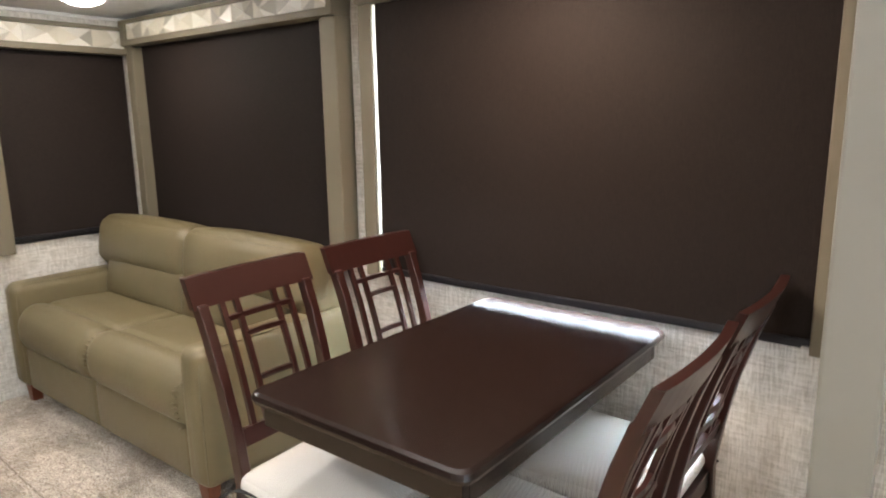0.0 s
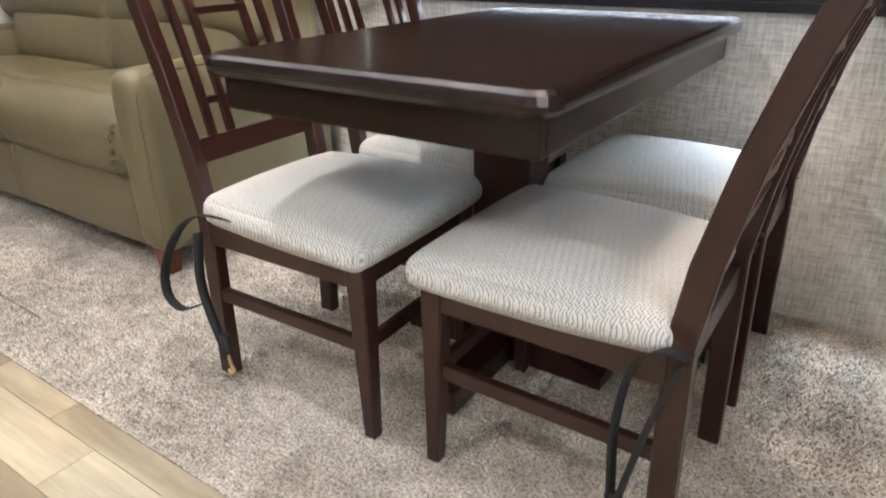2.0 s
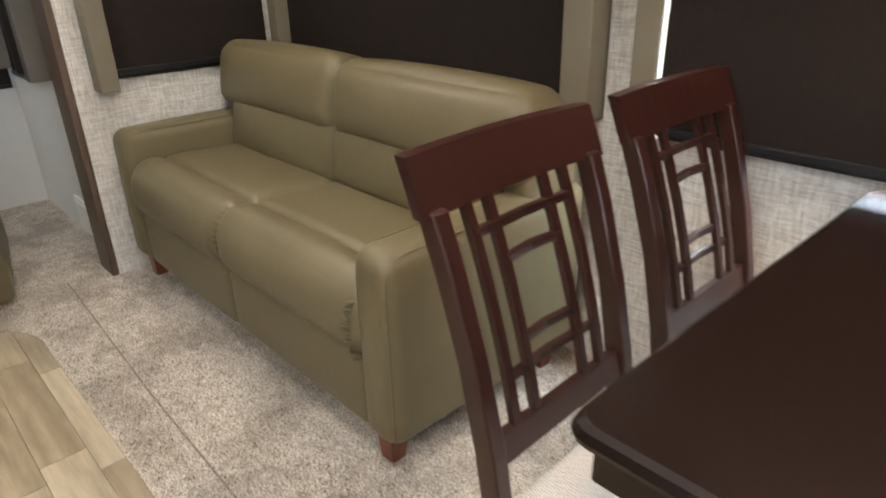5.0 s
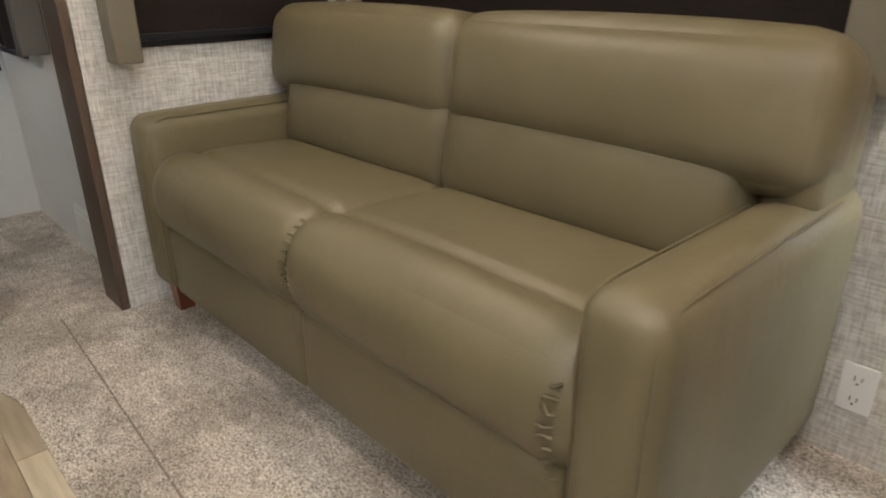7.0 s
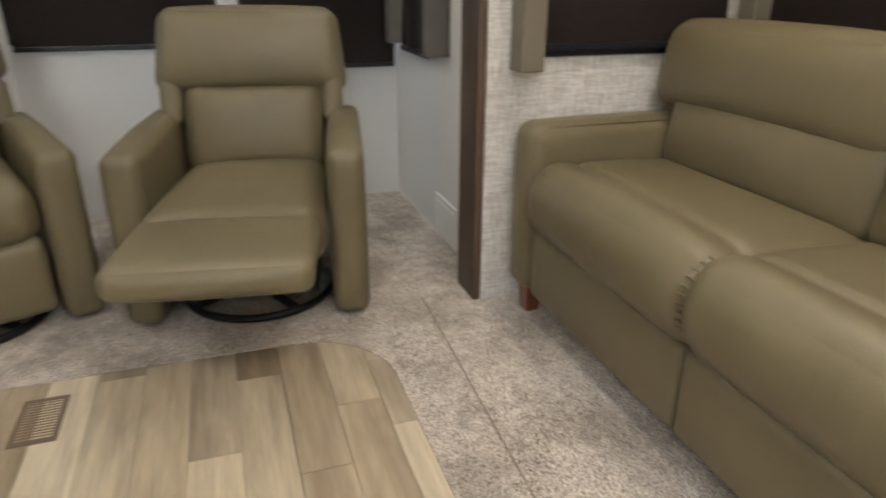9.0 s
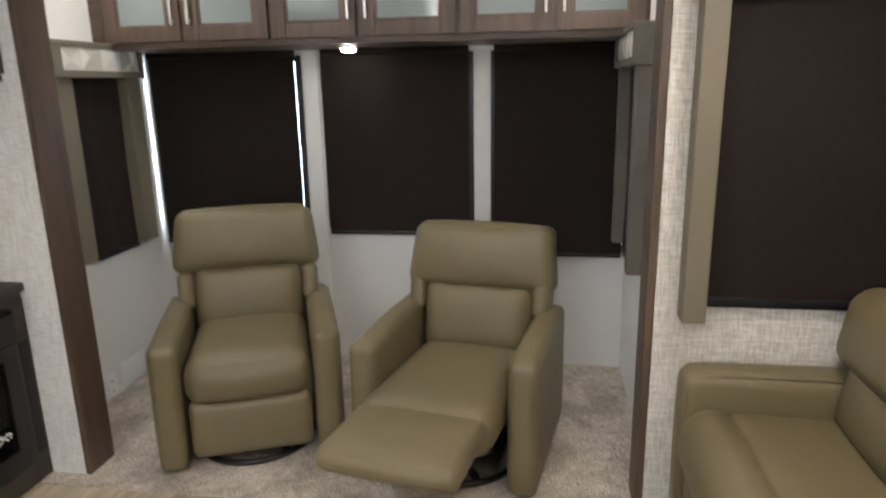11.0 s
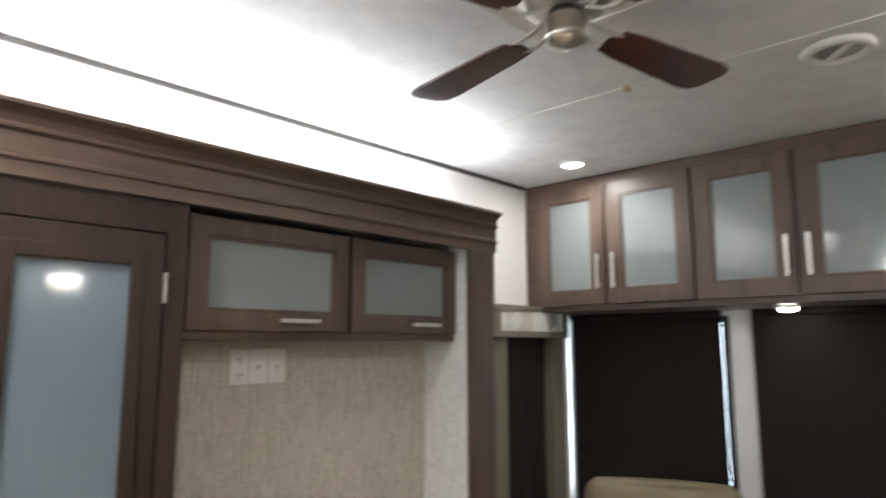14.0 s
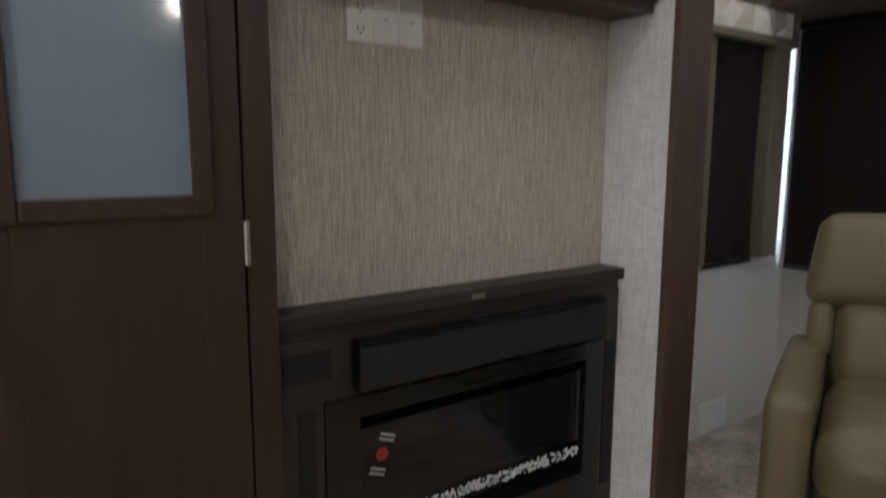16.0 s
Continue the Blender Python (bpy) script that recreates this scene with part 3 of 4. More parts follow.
valance(M_SLIDE, -3.55, -1.86, 1.83, 1.965, (1,), 0.80, legw=0.095)
valance(M_SLIDE, -1.735, -0.03, 1.85, 1.965, (-1, 1), 0.785, legw=0.07)
valance(M_END, 1.035, 1.80, 1.785, 1.93, (-1,), 0.775, legw=0.075)
bm = bmesh.new()
box(bm, -3.545, -3.475, -0.085, -0.001, 0.62, 1.83, 0.006)
tagged(mesh("corner_valance_leg", bm, VALANCE, at=M_SLIDE), "taupe padded valance leg in the corner behind the sofa", "valance")
for (a, b, lo, hi), z in zip(REAR_WINDOWS, (0.70, 0.765, 0.66)):
    window_unit(M_REAR, a, b, lo, hi, "black-framed rear window")
    shade(M_REAR, a - 0.01, b + 0.01, z, 1.72, -0.05)
# small side windows by the rear corners: they face each other
window_unit(M_LEFT, 4.28, 4.56, 0.86, 1.60, "narrow black-framed side window")
shade(M_LEFT, 4.25, 4.58, 0.76, 1.70, -0.05, 0.008)
valance(M_LEFT, 4.09, 4.71, 1.605, 1.765, (-1, 1), 0.76, VALANCE, 0.09, 0.11, True, 0.02)
window_unit(M_RIGHT, -4.62, -4.32, 0.86, 1.60, "narrow black-framed side window")
shade(M_RIGHT, -4.66, -4.28, 0.76, 1.70, -0.05, 0.008)
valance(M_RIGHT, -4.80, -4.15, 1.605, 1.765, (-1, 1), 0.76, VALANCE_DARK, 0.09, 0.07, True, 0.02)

# ---- cabinets ----
def glass_door(parent, m, x0, x1, z0, z1, rail, wood_mat, glass_mat, handle, hname="handle"):
    """A framed door with frosted glass; handle: (x, z, length, upright)."""
    bm = bmesh.new()
    t = 0.02
    box(bm, x0, x0 + rail, -t, 0, z0, z1, 0.003)
    box(bm, x1 - rail, x1, -t, 0, z0, z1, 0.003)
    box(bm, x0 + rail - 0.001, x1 - rail + 0.001, -t + 0.0005, 0, z0, z0 + rail, 0.003)
    box(bm, x0 + rail - 0.001, x1 - rail + 0.001, -t + 0.0005, 0, z1 - rail, z1, 0.003)
    i = rail
    for a, b, c, d in ((x0 + i, x0 + i + 0.01, z0 + i, z1 - i), (x1 - i - 0.01, x1 - i, z0 + i, z1 - i), (x0 + i + 0.01, x1 - i - 0.01, z0 + i, z0 + i + 0.01), (x0 + i + 0.01, x1 - i - 0.01, z1 - i - 0.01, z1 - i)):
        box(bm, a, b, -t + 0.006, -0.001, c, d)
    door = mesh("door", bm, wood_mat, parent, at=m)
    bm = bmesh.new()
    box(bm, x0 + i, x1 - i, -0.009, -0.004, z0 + i, z1 - i)
    mesh("glass_panel", bm, glass_mat, door)
    hx, hz, ln, upright = handle
    bm = bmesh.new()
    if upright:
        box(bm, hx - 0.006, hx + 0.006, -0.048, -0.038, hz - ln / 2, hz + ln / 2, 0.003)
        for s in (-1, 1):
            box(bm, hx - 0.004, hx + 0.004, -0.040, -0.019, hz + s * ln * 0.38 - 0.004, hz + s * ln * 0.38 + 0.004)
    else:
        box(bm, hx - ln / 2, hx + ln / 2, -0.048, -0.038, hz - 0.007, hz + 0.007, 0.003)
        for s in (-1, 1):
            box(bm, hx + s * ln * 0.38 - 0.004, hx + s * ln * 0.38 + 0.004, -0.040, -0.019, hz - 0.004, hz + 0.004)
    mesh("handle", bm, CHROME, door)
    return door


rear_cab = root("overhead_cabinet", pose(0, 0, 0), "brown wood overhead cabinet with six frosted glass doors under the ceiling", "cabinet")
solid("body", CABINET_Y, (REAR, -4.502, LEFT, RIGHT, 1.735, CEIL - 0.002), bevel=0.003, parent=rear_cab)
M_RC = pose(-4.502, 0, 0, 0, 0, 90)
EDGES = [(-1.515, -1.125), (-1.10, -0.69), (-0.672, -0.272), (-0.25, 0.185), (0.205, 0.61), (0.628, 1.0)]
for k, (a, b) in enumerate(EDGES):
    hx = b - 0.03 if k % 2 == 0 else a + 0.03
    glass_door(rear_cab, M_RC, a, b, 1.765, 2.365, 0.068, CABINET, FROST, (hx, 1.925, 0.17, True))

tv_cab = root("overhead_cabinet", pose(0, 0, 0), "dark brown overhead cabinet with two lift-up frosted doors", "cabinet")
solid("body", CABINET_X, (-3.618, -2.435, -1.508, -1.345, 1.585, 1.95), bevel=0.003, parent=tv_cab)
M_TC = pose(0, -1.345, 0, 0, 0, 180)
for a, b, hx in ((2.47, 3.05, 2.84), (3.065, 3.61, 3.42)):
    glass_door(tv_cab, M_TC, a, b, 1.612, 1.946, 0.058, CABINET, FROST, (hx, 1.645, 0.15, False))

pantry = root("pantry", pose(0, 0, 0), "tall brown wooden pantry with a frosted glass door", "pantry")
bm = bmesh.new()
box(bm, -1.905, -1.878, -1.60, -1.265, 0, 1.955, 0.003)
box(bm, -2.435, -2.378, -1.60, -1.265, 0, 1.955, 0.003)
box(bm, -2.378, -1.905, -1.60, -1.265, 1.868, 1.955)
box(bm, -2.378, -1.905, -1.60, -1.265, 0, 0.06)
box(bm, -2.378, -1.905, -1.60, -1.55, 0.06, 1.868)
mesh("body", bm, DOOR_WOOD, pantry)
bm = bmesh.new()
X0, X1, G0, G1, Z0, Z1 = 1.912, 2.373, 2.017, 2.297, 1.10, 1.785
box(bm, X0, G0, -0.012, 0.012, 0.066, 1.862, 0.003)
box(bm, G1, X1, -0.012, 0.012, 0.066, 1.862, 0.003)
box(bm, G0 - 0.001, G1 + 0.001, -0.0115, 0.012, 0.066, Z0, 0.002)
box(bm, G0 - 0.001, G1 + 0.001, -0.0115, 0.012, Z1, 1.862, 0.002)
for a, b, c, d in ((G0 - 0.025, G0 + 0.012, Z0 - 0.025, Z1 + 0.025), (G1 - 0.012, G1 + 0.025, Z0 - 0.025, Z1 + 0.025), (G0 + 0.012, G1 - 0.012, Z0 - 0.025, Z0 + 0.012), (G0 + 0.012, G1 - 0.012, Z1 - 0.012, Z1 + 0.025)):
    box(bm, a, b, -0.019, -0.010, c, d, 0.004)
pdoor = mesh("door", bm, DOOR_WOOD, pantry, at=pose(0, -1.272, 0, 0, 0, 180))
bm = bmesh.new()
box(bm, G0, G1, -0.004, 0.002, Z0, Z1)
mesh("glass_panel", bm, FROST_DOOR, pdoor)
bm = bmesh.new()
lathe(bm, [(0.030, 0), (0.030, 0.008), (0.012, 0.014), (0.012, 0.03), (0.026, 0.042), (0.031, 0.056), (0.026, 0.07), (0.010, 0.076)])
mesh("knob", bm, CHROME, pdoor, True, at=pose(1.962, -0.012, 1.035, 90))
for z in (1.02, 1.72, 0.3):
    bm = bmesh.new()
    lathe(bm, [(0.006, -0.04), (0.006, 0.04)], n=10)
    mesh("hinge", bm, CHROME, pdoor, at=pose(2.377, -0.012, z))

side_cab = root("overhead_cabinet", pose(0, 0, 0), "dark brown overhead cabinet beside the pantry", "cabinet")
solid("body", CABINET, (-1.835, -0.9, -1.598, -1.27, 1.38, 1.91), bevel=0.004, parent=side_cab)

# ---- mantel with electric fireplace ----
fp = root("fireplace_mantel", pose(0, 0, 0), "dark brown mantel cabinet with an electric fireplace", "fireplace")
bm = bmesh.new()
box(bm, -3.628, -2.437, -1.508, -1.412, 0.795, 0.83, 0.004)
box(bm, -3.628, -2.437, -1.508, -1.435, 0.765, 0.795)
box(bm, -3.628, -3.545, -1.508, -1.43, 0.0, 0.766, 0.003)
box(bm, -2.60, -2.437, -1.508, -1.43, 0.0, 0.766, 0.003)
box(bm, -3.546, -2.599, -1.508, -1.431, 0.61, 0.766)
box(bm, -3.546, -2.599, -1.508, -1.431, 0.0, 0.09)
mesh("body", bm, MANTEL, fp)
bm = bmesh.new()
for a, b, c, d in ((-3.546, -2.599, 0.555, 0.61), (-3.546, -2.599, 0.09, 0.19), (-2.69, -2.599, 0.19, 0.555), (-3.546, -3.47, 0.19, 0.555)):
    box(bm, a, b, -1.508, -1.422, c, d, 0.003)
box(bm, -3.47, -2.69, -1.508, -1.50, 0.19, 0.555)
mesh("firebox", bm, BLACKPLASTIC, fp)
bm = bmesh.new()
box(bm, -3.47, -2.69, -1.438, -1.434, 0.30, 0.52)
box(bm, -3.40, -3.0, -1.4215, -1.4185, 0.572, 0.578)
mesh("glass_front", bm, GLASS_BLACK, fp)
bm = bmesh.new()
rnd = random.Random(4)
for i in range(420):
    s = rnd.uniform(0.0035, 0.0065)
    c = Vector((rnd.uniform(-3.45, -2.71), rnd.uniform(-1.432, -1.425), 0.262 + rnd.uniform(-0.010, 0.02)))
    v = bmesh.ops.create_icosphere(bm, subdivisions=1, radius=s)["verts"]
    bmesh.ops.transform(bm, matrix=Matrix.Translation(c) @ pose(0, 0, 0, rnd.uniform(0, 90), rnd.uniform(0, 90), 0) @ Matrix.Diagonal((1, 0.5, rnd.uniform(0.6, 1.1), 1)), verts=v)
cr = mesh("crystals", bm, CRYSTAL, fp)
cr["kind"] = "stuff"
for x in (-3.585, -2.555):
    solid("side_slot", SLOT, (x - 0.022, x + 0.022, -1.4295, -1.4275, 0.12, 0.60), parent=fp)
solid("vent_opening", SLOT, (-2.62, -2.50, -1.4295, -1.428, 0.665, 0.735), parent=fp)
bm = bmesh.new()
lathe(bm, [(0.019, 0), (0.019, 0.001)], n=6)
mesh("warning_mark", bm, RED, fp, at=pose(-2.755, -1.4335, 0.44, 90, 0, 0))
for k in (-0.05, -0.038, 0.038, 0.05):
    bm = bmesh.new()
    box(bm, -0.022, 0.022, -0.0015, 0, k - 0.003, k + 0.003)
    mesh("text_bar", bm, PAPER, fp, at=pose(-2.755, -1.4335, 0.44, 0, 20, 180))

bar_root = root("soundbar", pose(0, 0, 0), "long black soundbar mounted under the mantel shelf", "soundbar")
bm = bmesh.new()
box(bm, -3.52, -2.67, -1.430, -1.385, 0.63, 0.755, 0.008)
mesh("body", bm, BLACKPLASTIC, bar_root)
bm = bmesh.new()
box(bm, -3.515, -2.675, -1.386, -1.383, 0.64, 0.735, 0.001)
mesh("grille", bm, SLOT, bar_root)
bm = bmesh.new()
box(bm, -3.515, -2.675, -1.392, -1.3825, 0.738, 0.752, 0.003)
mesh("gloss_edge", bm, GLASS_BLACK, bar_root)
bm = bmesh.new()
box(bm, -3.06, -3.015, -1.4115, -1.409, 0.806, 0.818)
tagged(mesh("mantel_badge", bm, CHROME), "small silver badge on the mantel edge", "badge")


def plate(m, kind, label):
    p = root("wall_plate", m, label, "wall outlet", "white wall plates")
    bm = bmesh.new()
    box(bm, -0.0345, 0.0345, -0.007, 0, -0.0575, 0.0575, 0.003)
    mesh("cover", bm, WHITEPLASTIC, p)
    bm = bmesh.new()
    if kind == "outlet":
        for z in (0.025, -0.025):
            box(bm, -0.008, -0.006, -0.0085, -0.0068, z - 0.006, z + 0.006)
            box(bm, 0.006, 0.008, -0.0085, -0.0068, z - 0.005, z + 0.005)
            box(bm, -0.002, 0.002, -0.0085, -0.0068, z - 0.014, z - 0.010)
        mesh("slots", bm, SLOT, p)["kind"] = "stuff"
    else:
        lathe(bm, [(0.006, 0), (0.006, 0.008), (0.002, 0.009)], n=10)
        mesh("coax_socket", bm, CHROME, p, at=pose(0, -0.006, 0, 90))
    return p


for i, kind in enumerate(("outlet", "coax", "coax")):
    plate(pose(-2.748 - 0.0705 * i, -1.51, 1.50, 0, 0, 180), kind, "white wall plate on the television wall")
plate(pose(-1.805, SLIDE, 0.18), "outlet", "white double outlet low on the linen wall")
grille = root("vent_grille", pose(0, LEFT, 0, 0, 0, 180), "white louvred return vent low on the wall", "vent")
bm = bmesh.new()
box(bm, 4.36, 4.56, -0.008, 0, 0.012, 0.15, 0.003)
for k in range(9):
    box(bm, 4.38, 4.54, -0.013, -0.007, 0.022 + k * 0.013, 0.030 + k * 0.013, 0.002)
mesh("louvres", bm, WHITEPLASTIC, grille)
plate(pose(-4.27, LEFT, 0.07, 0, 0, 180), "outlet", "white outlet beside the low wall vent")
panel = root("access_panel", pose(-4.17, RIGHT, 0.02), "white plastic access panel low on the side wall", "panel")
bm = bmesh.new()
box(bm, -0.13, 0.13, -0.012, 0, 0, 0.17, 0.004)
box(bm, -0.11, 0.11, -0.016, -0.011, 0.02, 0.15, 0.003)
mesh("cover", bm, WHITEPLASTIC, panel)
reg = root("floor_register", pose(-3.36, -0.34, -0.004), "brown metal floor register set in the planks", "vent")
bm = bmesh.new()
for a, b, c, d in ((-0.10, 0.10, -0.055, -0.042), (-0.10, 0.10, 0.042, 0.055), (-0.10, -0.085, -0.042, 0.042), (0.085, 0.10, -0.042, 0.042)):
    box(bm, a, b, c, d, -0.004, 0.002, 0.001)
for k in range(14):
    box(bm, -0.08 + k * 0.0122, -0.075 + k * 0.0122, -0.042, 0.042, -0.003, 0.001)
mesh("grate", bm, painted("brown_metal", (0.16, 0.11, 0.07), 0.45), reg)

# ---- ceiling fittings ----
def downlight(x, y, z, r, label, deep=0.0):
    d = root("ceiling_downlight", pose(x, y, z), label, "ceiling light", "round ceiling lights")
    bm = bmesh.new()
    lathe(bm, [(r, 0), (r, -0.006), (r * 0.78, -0.012), (r * 0.76, -0.004)])
    mesh("rim", bm, WHITEPLASTIC, d, True)
    bm = bmesh.new()
    lathe(bm, [(r * 0.75, -0.004), (r * 0.72, -0.012 - deep), (r * 0.4, -0.014 - deep * 1.5), (0.004, -0.015 - deep * 1.6)])
    mesh("lens", bm, LENS, d, True)


for x, y in DOWNLIGHTS:
    downlight(x, y, CEIL, 0.062, "small lit round downlight set in the white ceiling")
for x, y in DOMES:
    downlight(x, y, LID, 0.115, "lit white dome lamp on the slide-out ceiling", 0.03)
downlight(-4.72, -0.38, 1.735, 0.05, "small lit puck lamp under the rear cabinet", 0.008)

av = root("ceiling_vent", pose(-3.71, 0.075, CEIL), "round white ceiling air vent with a turning vane", "vent")
bm = bmesh.new()
lathe(bm, [(0.10, 0), (0.10, -0.006), (0.088, -0.016), (0.07, -0.016), (0.066, -0.004)])
mesh("rim", bm, WHITEPLASTIC, av, True)
bm = bmesh.new()
lathe(bm, [(0.065, -0.003), (0.065, -0.0045)])
mesh("throat", bm, painted("grey_throat", (0.42, 0.42, 0.42), 0.6), av)
bm = bmesh.new()
box(bm, -0.066, 0.066, -0.009, 0.009, -0.016, -0.006, 0.002)
mesh("vane", bm, WHITEPLASTIC, av, at=pose(0, 0, 0, 0, 0, 40))

bm = bmesh.new()
box(bm, -0.014, 0.014, -0.008, 0.008, -0.016, 0, 0.003)
tagged(mesh("ceiling_clip", bm, painted("tan_plastic", (0.55, 0.38, 0.22), 0.5), at=pose(-3.54, -0.505, CEIL - 0.005)), "small tan plastic clip on the ceiling batten", "clip")

fan = root("ceiling_fan", pose(-2.74, -0.245, CEIL), "brushed nickel ceiling fan with four walnut blades at rest", "ceiling fan")
bm = bmesh.new()
PX, PY = -0.11, -0.06
box(bm, PX - 0.22, PX + 0.22, PY - 0.22, PY + 0.22, -0.008, -0.001, 0.003)
for s in (-1, 1):
    box(bm, PX - 0.23, PX + 0.23, PY + s * 0.22 - 0.012, PY + s * 0.22 + 0.012, -0.014, -0.001, 0.003)
    box(bm, PX + s * 0.22 - 0.012, PX + s * 0.22 + 0.012, PY - 0.23, PY + 0.23, -0.0135, -0.001, 0.003)
mesh("mounting_plate", bm, WHITEPLASTIC, fan)
bm = bmesh.new()
lathe(bm, [(0.088, -0.010), (0.090, -0.045), (0.098, -0.050), (0.101, -0.064), (0.095, -0.069), (0.103, -0.074), (0.103, -0.118), (0.095, -0.124), (0.088, -0.140), (0.060, -0.148)], n=40)
mesh("motor_housing", bm, CHROME, fan, True)
bm = bmesh.new()
for i in range(40):
    a = i * math.tau / 40
    box(bm, -0.001, 0.0005, -0.002, 0.002, -0.008, 0.008, m=Matrix.Rotation(a, 4, "Z") @ Matrix.Translation((0.1035, 0, -0.096)))
mesh("vent_slots", bm, SLOT, fan)["kind"] = "stuff"
bm = bmesh.new()
lathe(bm, [(0.035, -0.144), (0.035, -0.164)])
mesh("collar", bm, BLACKPLASTIC, fan, True)
bm = bmesh.new()
lathe(bm, [(0.038, -0.162), (0.043, -0.166), (0.043, -0.202), (0.046, -0.204), (0.046, -0.211), (0.040, -0.220), (0.022, -0.228), (0.004, -0.230)])
mesh("switch_housing", bm, CHROME, fan, True)
for k in range(4):
    M = Matrix.Rotation(radians(78 + 90 * k), 4, "Z")
    bm = bmesh.new()
    outline = [(0.15, -0.043), (0.20, -0.052), (0.475, -0.068), (0.515, -0.060), (0.53, -0.035), (0.53, 0.035), (0.515, 0.060), (0.475, 0.068), (0.20, 0.052), (0.15, 0.043), (0.135, 0.0)]
    lo = [bm.verts.new((x, y, -0.003)) for x, y in outline]
    hi = [bm.verts.new((x, y, 0.003)) for x, y in outline]
    for i in range(len(outline)):
        j = (i + 1) % len(outline)
        bm.faces.new((lo[i], lo[j], hi[j], hi[i]))
    bm.faces.new(hi)
    bm.faces.new(list(reversed(lo)))
    mesh("blade", bm, FAN_WOOD, fan, at=M @ pose(0, 0, -0.174, -5))
    bm = bmesh.new()
    for s in (-1, 1):
        sweep(bm, [(0.05, s * 0.012, -0.156), (0.085, s * 0.02, -0.172), (0.115, s * 0.026, -0.178), (0.15, s * 0.028, -0.172), (0.185, s * 0.012, -0.170)], 0.009, 0.006)
    box(bm, 0.15, 0.20, -0.03, 0.03, -0.173, -0.167, 0.002)
    mesh("blade_iron", bm, CHROME, fan, at=M)

# ---- sofa ----
def sofa():
    s = root("sofa", pose(0, 0, 0), "taupe leather two-seat sofa with wooden block feet", "sofa")
    x0, x1, y0, y1 = -3.605, -1.855, 1.05, 1.80
    aw = 0.135
    mid = (x0 + x1) / 2
    for a in (x0, x1 - aw):
        bm = bmesh.new()
        pillow(bm, (aw, y1 - y0 + 0.02, 0.545), 0.048, ((a + a + aw) / 2, (y0 + y1) / 2, 0.362), puff=(0.004, 0.006, 0.006))
        mesh("armrest", bm, LEATHER, s, True)
    for a, b in ((x0 + aw, mid), (mid, x1 - aw)):
        bm = bmesh.new()
        pillow(bm, (b - a - 0.004, 0.06, 0.22), 0.018, ((a + b) / 2, y0 + 0.04, 0.20), puff=(0, 0.008, 0))
        mesh("front_panel", bm, LEATHER, s, True)
        bm = bmesh.new()
        def tuck(q):
            groove = math.exp(-((q.y + 0.155) / 0.014) ** 2) * 0.014 + max(0, q.y + 0.05) * 0.05
            swell = 0.012 * math.exp(-((q.y + 0.25) / 0.07) ** 2)
            return Vector((q.x, q.y, q.z - groove + swell)) if q.z > 0.02 else q
        sa, sb = a - 0.05, b + 0.05
        pillow(bm, (sb - sa, 0.62, 0.235), 0.108, ((sa + sb) / 2, y0 + 0.285, 0.403), puff=(0, 0.0, 0.014), seg=8, warp=tuck, res=0.011)
        mesh("seat_cushion", bm, LEATHER, s, True)
        bm = bmesh.new()
        lean = pose((a + b) / 2, 1.585, 0.60, -10)
        pillow(bm, (b - a + 0.03, 0.17, 0.27), 0.06, (0, 0, 0), lean, puff=(0, 0.035, 0.01))
        mesh("back_cushion", bm, LEATHER, s, True)
        bm = bmesh.new()
        ea, eb = (a - 0.10, b) if a < mid - 0.1 else (a, b + 0.10)
        lean = pose((ea + eb) / 2, 1.625, 0.778, -9)
        pillow(bm, (eb - ea + 0.03, 0.22, 0.275), 0.072, (0, 0, 0), lean, puff=(0.006, 0.03, 0.015))
        mesh("headrest", bm, LEATHER, s, True)
    bm = bmesh.new()
    pillow(bm, (x1 - x0 - 0.05, 0.13, 0.74), 0.03, (mid, y1 - 0.070, 0.475))
    pillow(bm, (x1 - x0 - 2 * aw, 0.6, 0.24), 0.02, (mid, y0 + 0.40, 0.23))
    for x in (x0 + 0.075, x1 - 0.075):
        pillow(bm, (0.11, 0.22, 0.20), 0.035, (x, 1.665, 0.71), pose(0, 0, 0))
    mesh("frame", bm, LEATHER, s, True)
    # gathered leather tucks beside the seat fronts
    bm = bmesh.new()
    rnd = random.Random(7)
    for x in (x1 - aw - 0.003,):
        for k in range(9):
            z = 0.31 + k * 0.021
            yy = y0 + 0.002 - 0.026 * math.sin((k + 0.6) / 9.6 * math.pi)
            sweep(bm, [(x - 0.002, yy + 0.004, z), (x - 0.008 - rnd.random() * 0.008, yy - 0.004, z + rnd.uniform(-.006, .006)), (x - 0.018 - rnd.random() * 0.012, yy - 0.002, z + rnd.uniform(-.012, .012))], 0.004, 0.006, (0, 0, 1))
    for k in range(10):
        an = radians(-30 + 11 * k)
        yy, zz = y0 + 0.081 - 0.098 * math.cos(an), 0.412 + 0.104 * math.sin(an)
        w = rnd.uniform(0.008, 0.013)
        sweep(bm, [(mid - w, yy - 0.004 * math.cos(an), zz + 0.004 * math.sin(an)), (mid, yy + 0.005, zz), (mid + w, yy - 0.004 * math.cos(an), zz + 0.004 * math.sin(an))], 0.006, 0.006, (0, math.sin(an), math.cos(an)))
    mesh("gathers", bm, LEATHER, s, True)["kind"] = "stuff"
